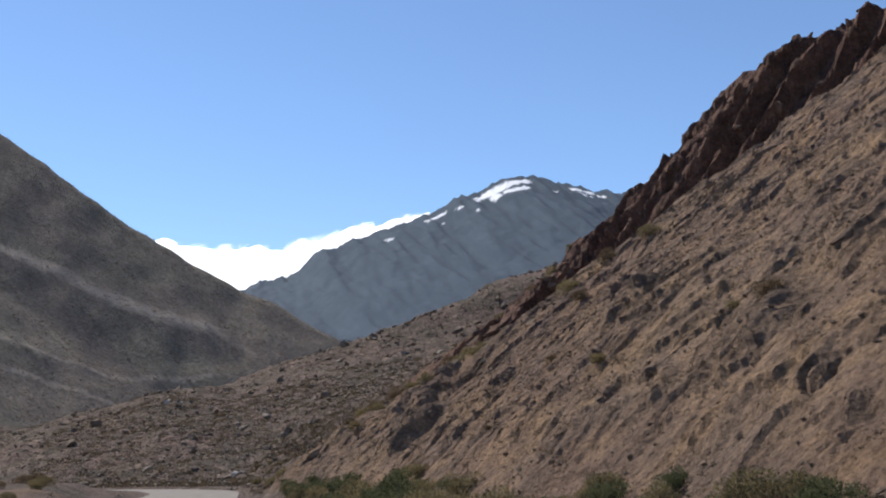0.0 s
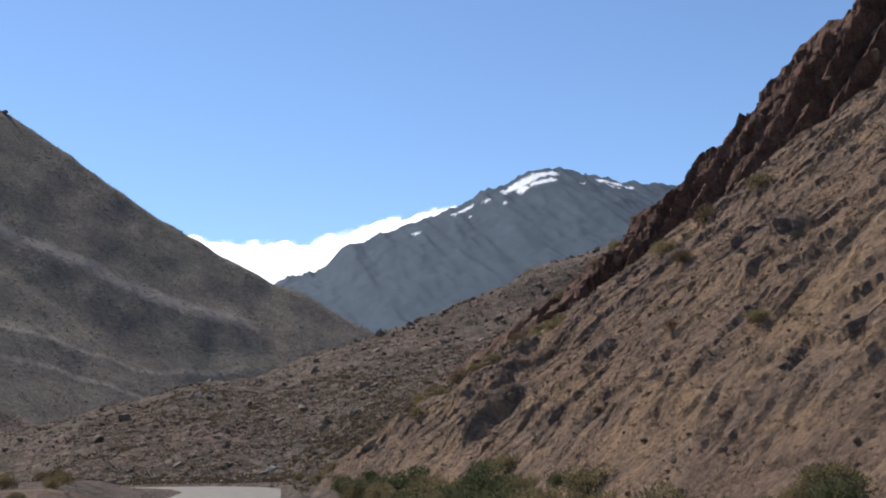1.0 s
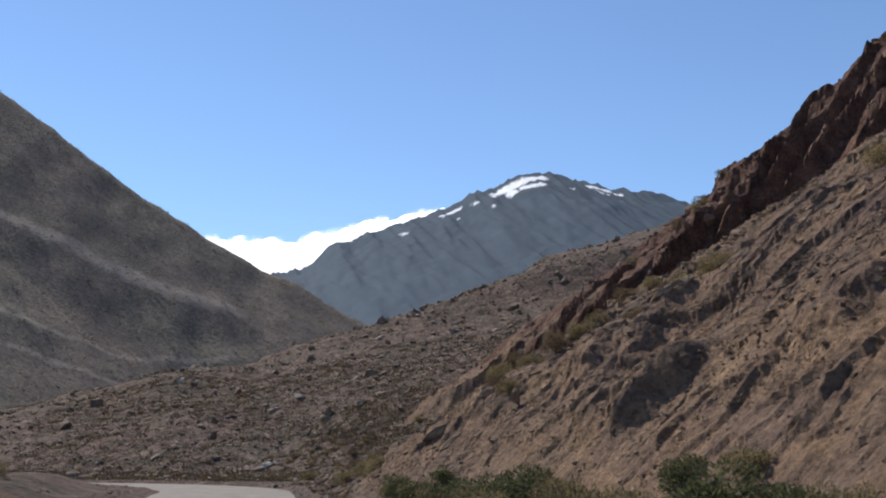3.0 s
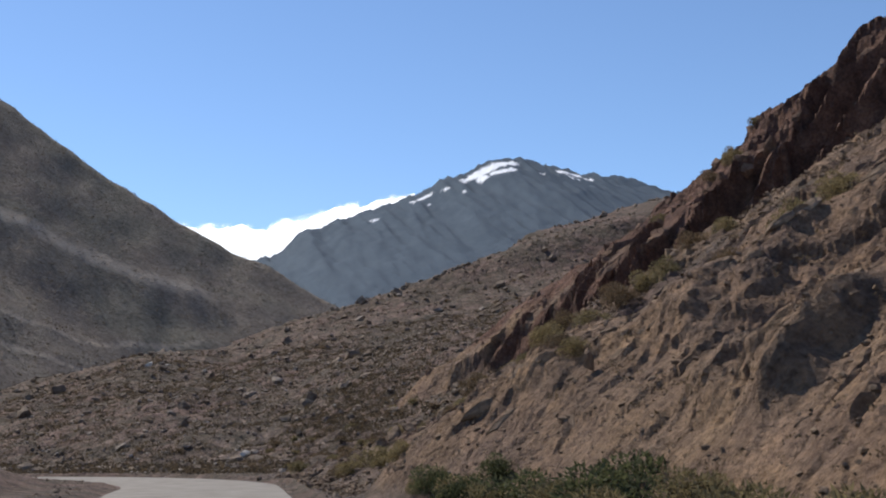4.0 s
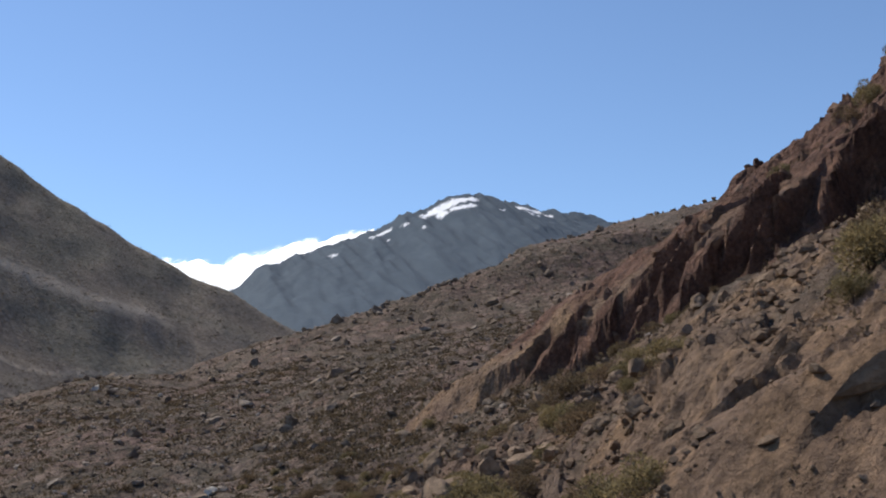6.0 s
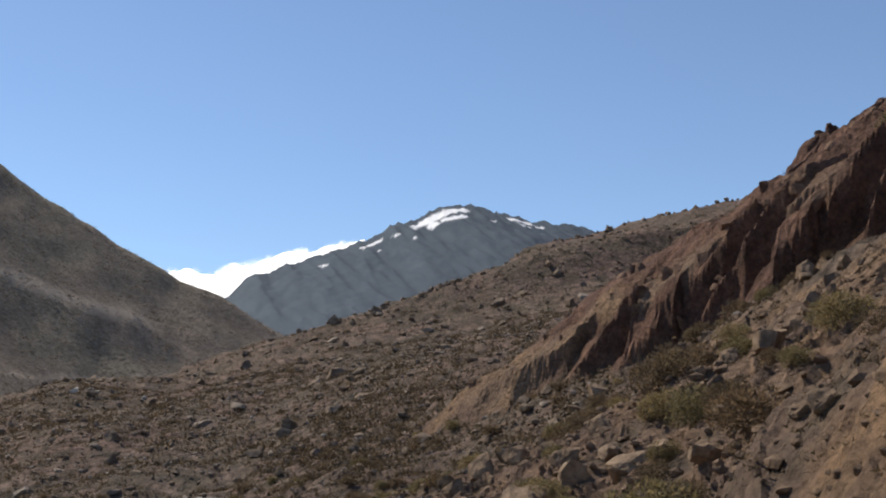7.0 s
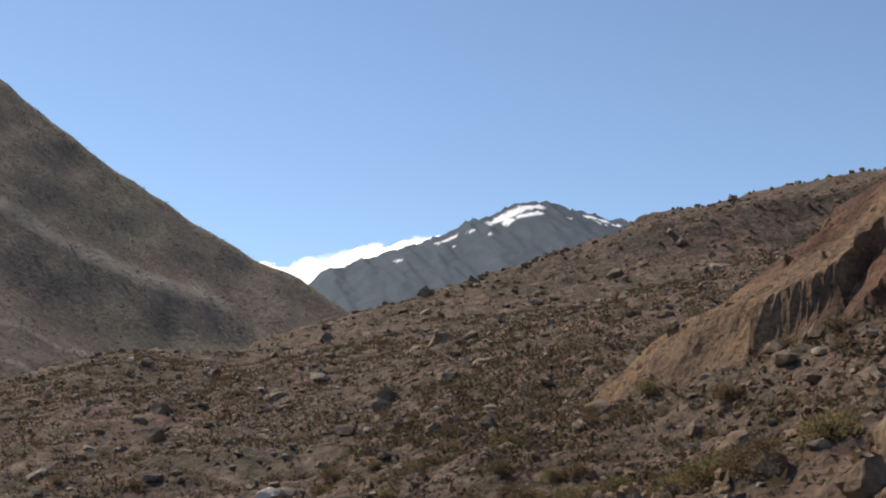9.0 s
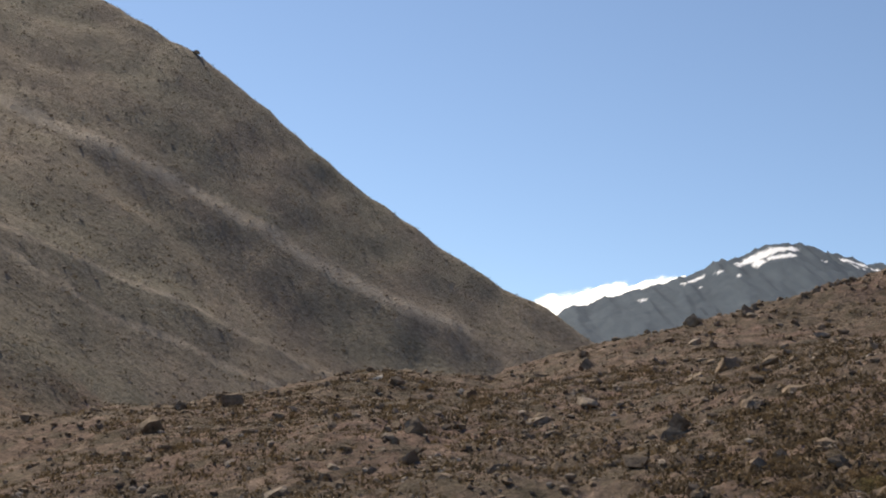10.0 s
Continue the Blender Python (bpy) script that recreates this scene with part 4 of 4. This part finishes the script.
# the band of bushes along the spur's foot: x, y, width
ROADSIDE = [(6.6, 61.6, 3.2), (8.0, 50.2, 3.0), (4.9, 48.8, 1.9), (7.8, 31.2, 2.2), (8.9, 21.4, 2.5), (9.6, 19.0, 2.2), (8.0, 15.5, 1.8), (6.6, 56.2, 2.2), (6.4, 46.6, 1.9), (8.3, 34.2, 2.2), (8.6, 28.6, 2.1),
            (7.8, 47.4, 1.9), (5.2, 58.6, 1.8), (4.8, 64.4, 1.6), (5.6, 64.6, 2.2), (7.2, 59.4, 1.8), (5.4, 82.8, 1.6), (4.9, 67.3, 1.7), (7.4, 37.6, 2.0), (7.2, 41.2, 1.9), (7.0, 44.2, 2.1), (4.4, 72.6, 1.0), (5.5, 76.0, 1.3),
            (9.2, 25.6, 2.0), (9.4, 23.2, 1.7), (6.4, 53.4, 2.2), (7.0, 51.8, 1.9), (5.8, 62.8, 1.8), (9.0, 31.0, 1.6), (8.8, 33.0, 1.4), (5.6, 56.0, 1.6), (7.4, 54.6, 1.6), (4.6, 69.6, 1.3), (5.9, 50.0, 1.6), (8.2, 39.6, 1.5), (10.8, 20.4, 1.7), (10.5, 22.8, 1.8), (10.1, 26.6, 1.4), (9.8, 29.7, 1.4), (10.9, 21.6, 1.4)]
for k, (x, y, size) in enumerate(ROADSIDE):
    plant(GREEN if k % 3 == 2 or size > 2.9 else OLIVE, k, x, y, size, "shrubs at the roadside", 0.62 if size > 2.9 else 0.8)
spots, rng = scatter(30, 432, 3.5, 11, 12, 74, lambda x, y, g: (g[0] > 0.1) & (g[0] < 1.3) & (off_road(x, y) > 4.2))
for k, (x, y) in enumerate(spots):
    plant(GREEN if k % 4 == 0 else OLIVE, k, x, y, float(rng.uniform(0.7, 1.5)), "shrubs at the roadside", 0.75)
LEDGE = [(9.5, 75.6, 1.4), (10.5, 76.8, 1.2), (10.9, 77.8, 1.1), (10.0, 72.8, 1.3), (11.2, 73.6, 1.3), (12.4, 74.6, 1.2), (8.6, 74.8, 0.8), (11.7, 76.0, 1.2), (13.6, 75.8, 1.4), (9.2, 73.8, 1.0), (15.6, 78.2, 1.5), (16.6, 78.0, 1.2), (31.3, 108.0, 2.0), (28.6, 105.8, 1.5), (33.3, 109.0, 1.2), (26.0, 107.0, 1.5), (13.4, 71.0, 1.2), (15.6, 68.5, 1.2), (19.6, 64.5, 1.7), (22.5, 66.0, 1.6), (14.0, 68.2, 1.8), (14.9, 67.6, 1.3), (8.0, 69.7, 0.9), (8.2, 69.0, 1.0)]
for k, (x, y, size) in enumerate(LEDGE):
    plant(DRY if k % 3 == 1 else OLIVE, k + 1, x, y, size, "shrubs on the ledges")
SLOPE = [(12.9, 39.5, 0.8), (15.6, 32.2, 1.3), (15.2, 33.6, 0.7), (18.9, 60.3, 1.4), (23.0, 60.8, 1.7), (14.0, 49.0, 0.75), (13.0, 39.9, 0.7), (11.0, 47.9, 0.45)]
for k, (x, y, size) in enumerate(SLOPE):
    plant(DRY if k % 2 else OLIVE, k, x, y, size, "scrub on the spur", 0.6)
GULLY = [(12.5, 97.8, 2.0), (11.6, 96.2, 1.5), (11.2, 93.2, 1.8), (9.6, 88.3, 1.9), (12.5, 89.9, 1.5), (14.3, 92.9, 1.2), (12.1, 104.0, 1.3), (8.9, 97.7, 1.5), (16.7, 102.2, 1.4), (12.5, 92.5, 0.9), (10.0, 92.7, 0.9),
         (11.3, 89.7, 0.9), (11.7, 87.6, 1.1), (13.5, 99.5, 1.2), (10.3, 100.2, 0.9), (7.2, 86.0, 1.3), (7.6, 92.0, 1.1), (15.4, 95.0, 1.3), (15.5, 102.5, 1.5), (14.8, 98.2, 1.4), (8.4, 95.4, 1.3), (10.8, 91.2, 1.4)]
for k, (x, y, size) in enumerate(GULLY):
    plant(OLIVE if k % 3 else DRY, k, x, y, size, "shrubs in the gully", 0.7)
spots, rng = scatter(26, 433, 4, 22, 76, 112, lambda x, y, g: (g[1] < 0.3) & (g[2] < 0.3) & (off_road(x, y) > 4.6))
for k, (x, y) in enumerate(spots):
    plant(OLIVE if k % 2 else DRY, k, x, y, float(rng.uniform(0.55, 1.3)), "shrubs in the gully", 0.7)
FOOT = [(15.0, 128.3, 1.1), (13.6, 129.7, 1.3), (11.1, 119.8, 1.3), (11.2, 123.8, 1.0), (10.0, 120.3, 1.2), (9.4, 123.5, 1.3), (11.3, 114.4, 1.2), (11.9, 113.4, 1.1), (12.4, 111.4, 0.8), (10.5, 115.1, 0.8), (10.6, 124.3, 0.9)]
for k, (x, y, size) in enumerate(FOOT):
    plant(DRY if k % 2 else OLIVE, k + 2, x, y, size, "shrubs below the crag", 0.7)
spots, rng = scatter(70, 434, 5, 24, 103, 136, lambda x, y, g: (g[1] < 0.3) & (g[2] < 0.3) & (off_road(x, y) > 5))
for k, (x, y) in enumerate(spots):
    plant((DRY, OLIVE, LOW)[k % 3], k, x, y, float(rng.uniform(0.6, 1.4)), "shrubs below the crag", 0.65)
# scrub at the inside of the bend
for k, (x, y, size) in enumerate([(-9.4, 78.0, 1.5), (-10.5, 84.0, 1.7), (-8.8, 70.5, 1.2), (-12.0, 90.0, 1.6), (-9.2, 63.0, 1.0), (-11.5, 74.0, 1.3), (-13.0, 81.0, 1.5)]):
    plant(DRY if k % 2 else OLIVE, k, x, y, size, "shrubs inside the bend", 0.75)
spots, rng = scatter(110, 431, -12, 62, 114, 226, lambda x, y, g: (g[1] < 0.2) & (g[2] < 0.3) & (off_road(x, y) > 5.5) & (g[0] > 0.1))
for k, (x, y) in enumerate(spots):
    plant(LOW, k, x, y, float(rng.uniform(0.7, 1.7)), "scrub on the scree", 0.6)


def tufts(spots, rng, size, blades=11, flat=0.5):
    """Low round clumps of small leaves, each clump about size across."""
    z = land(spots[:, 0], spots[:, 1])[0]
    for k, (x, y) in enumerate(spots):
        s = size * rng.uniform(0.5, 1.5)
        off = rng.normal(0, 0.24, (blades, 3)) * np.array([s, s, s * flat])
        off[:, 2] = np.abs(off[:, 2])
        c = np.array([x, y, z[k] - 0.03 * s]) + off
        d = rng.normal(0, 0.6, (blades, 3)) + np.array([0, 0, 0.3])
        e = np.cross(d, rng.normal(0, 1, (blades, 3)))
        e /= np.linalg.norm(e, axis=1, keepdims=True)
        v = np.stack([c - e * s * 0.075, c + e * s * 0.075, c + d * s * 0.16], 1).reshape(-1, 3)
        yield v, np.arange(3 * blades).reshape(-1, 3)


spots, rng = scatter(7500, 441, -60, 90, 104, 236, lambda x, y, g: (g[1] < 0.2) & (g[2] < 0.4) & (off_road(x, y) > 4.5) & (fbm(x / 7, y / 7, 3, 442) > -0.35))
near, rng = scatter(15000, 444, -22, 48, 104, 210, lambda x, y, g: (g[1] < 0.2) & (g[2] < 0.4) & (off_road(x, y) > 4.5) & (fbm(x / 5, y / 5, 3, 447) > -0.5))
hollow, rng = scatter(1200, 448, 7, 21, 126, 156, lambda x, y, g: (g[1] < 0.2) & (g[2] < 0.4) & (np.hypot((x - 13.5) / 6, (y - 141) / 14) + 0.4 * fbm(x / 4, y / 4, 3, 449) < 1))
near = np.concatenate([near, hollow])
joined("near_scree_scrub", tufts(near, rng, 0.75, 11, 0.4), LEAF_DARK, "low dark heath scrub covering the near scree", "scrub")
joined("scree_scrub", tufts(spots, rng, 0.8, 15), LEAF_DARK, "low dry scrub dotting the scree slope", "scrub")
spots, rng = scatter(12000, 443, -190, 60, 165, 392, lambda x, y, g: (g[3] > 0.3))
joined("hill_scrub", tufts(spots, rng, 1.1, 9, 0.35), LEAF_DARK, "dark scrub dotting the far hillside", "scrub")
spots, rng = scatter(6500, 445, 3, 30, 20, 134, lambda x, y, g: (g[0] > 0.05) & (off_road(x, y) > 3.8) & (fbm(x / 4, y / 4, 3, 446) > -0.05))
joined("dry_grass", tufts(spots, rng, 0.26, 14, 0.9), LEAF_DRY, "thin tufts of dry grass between the rocks", "grass")
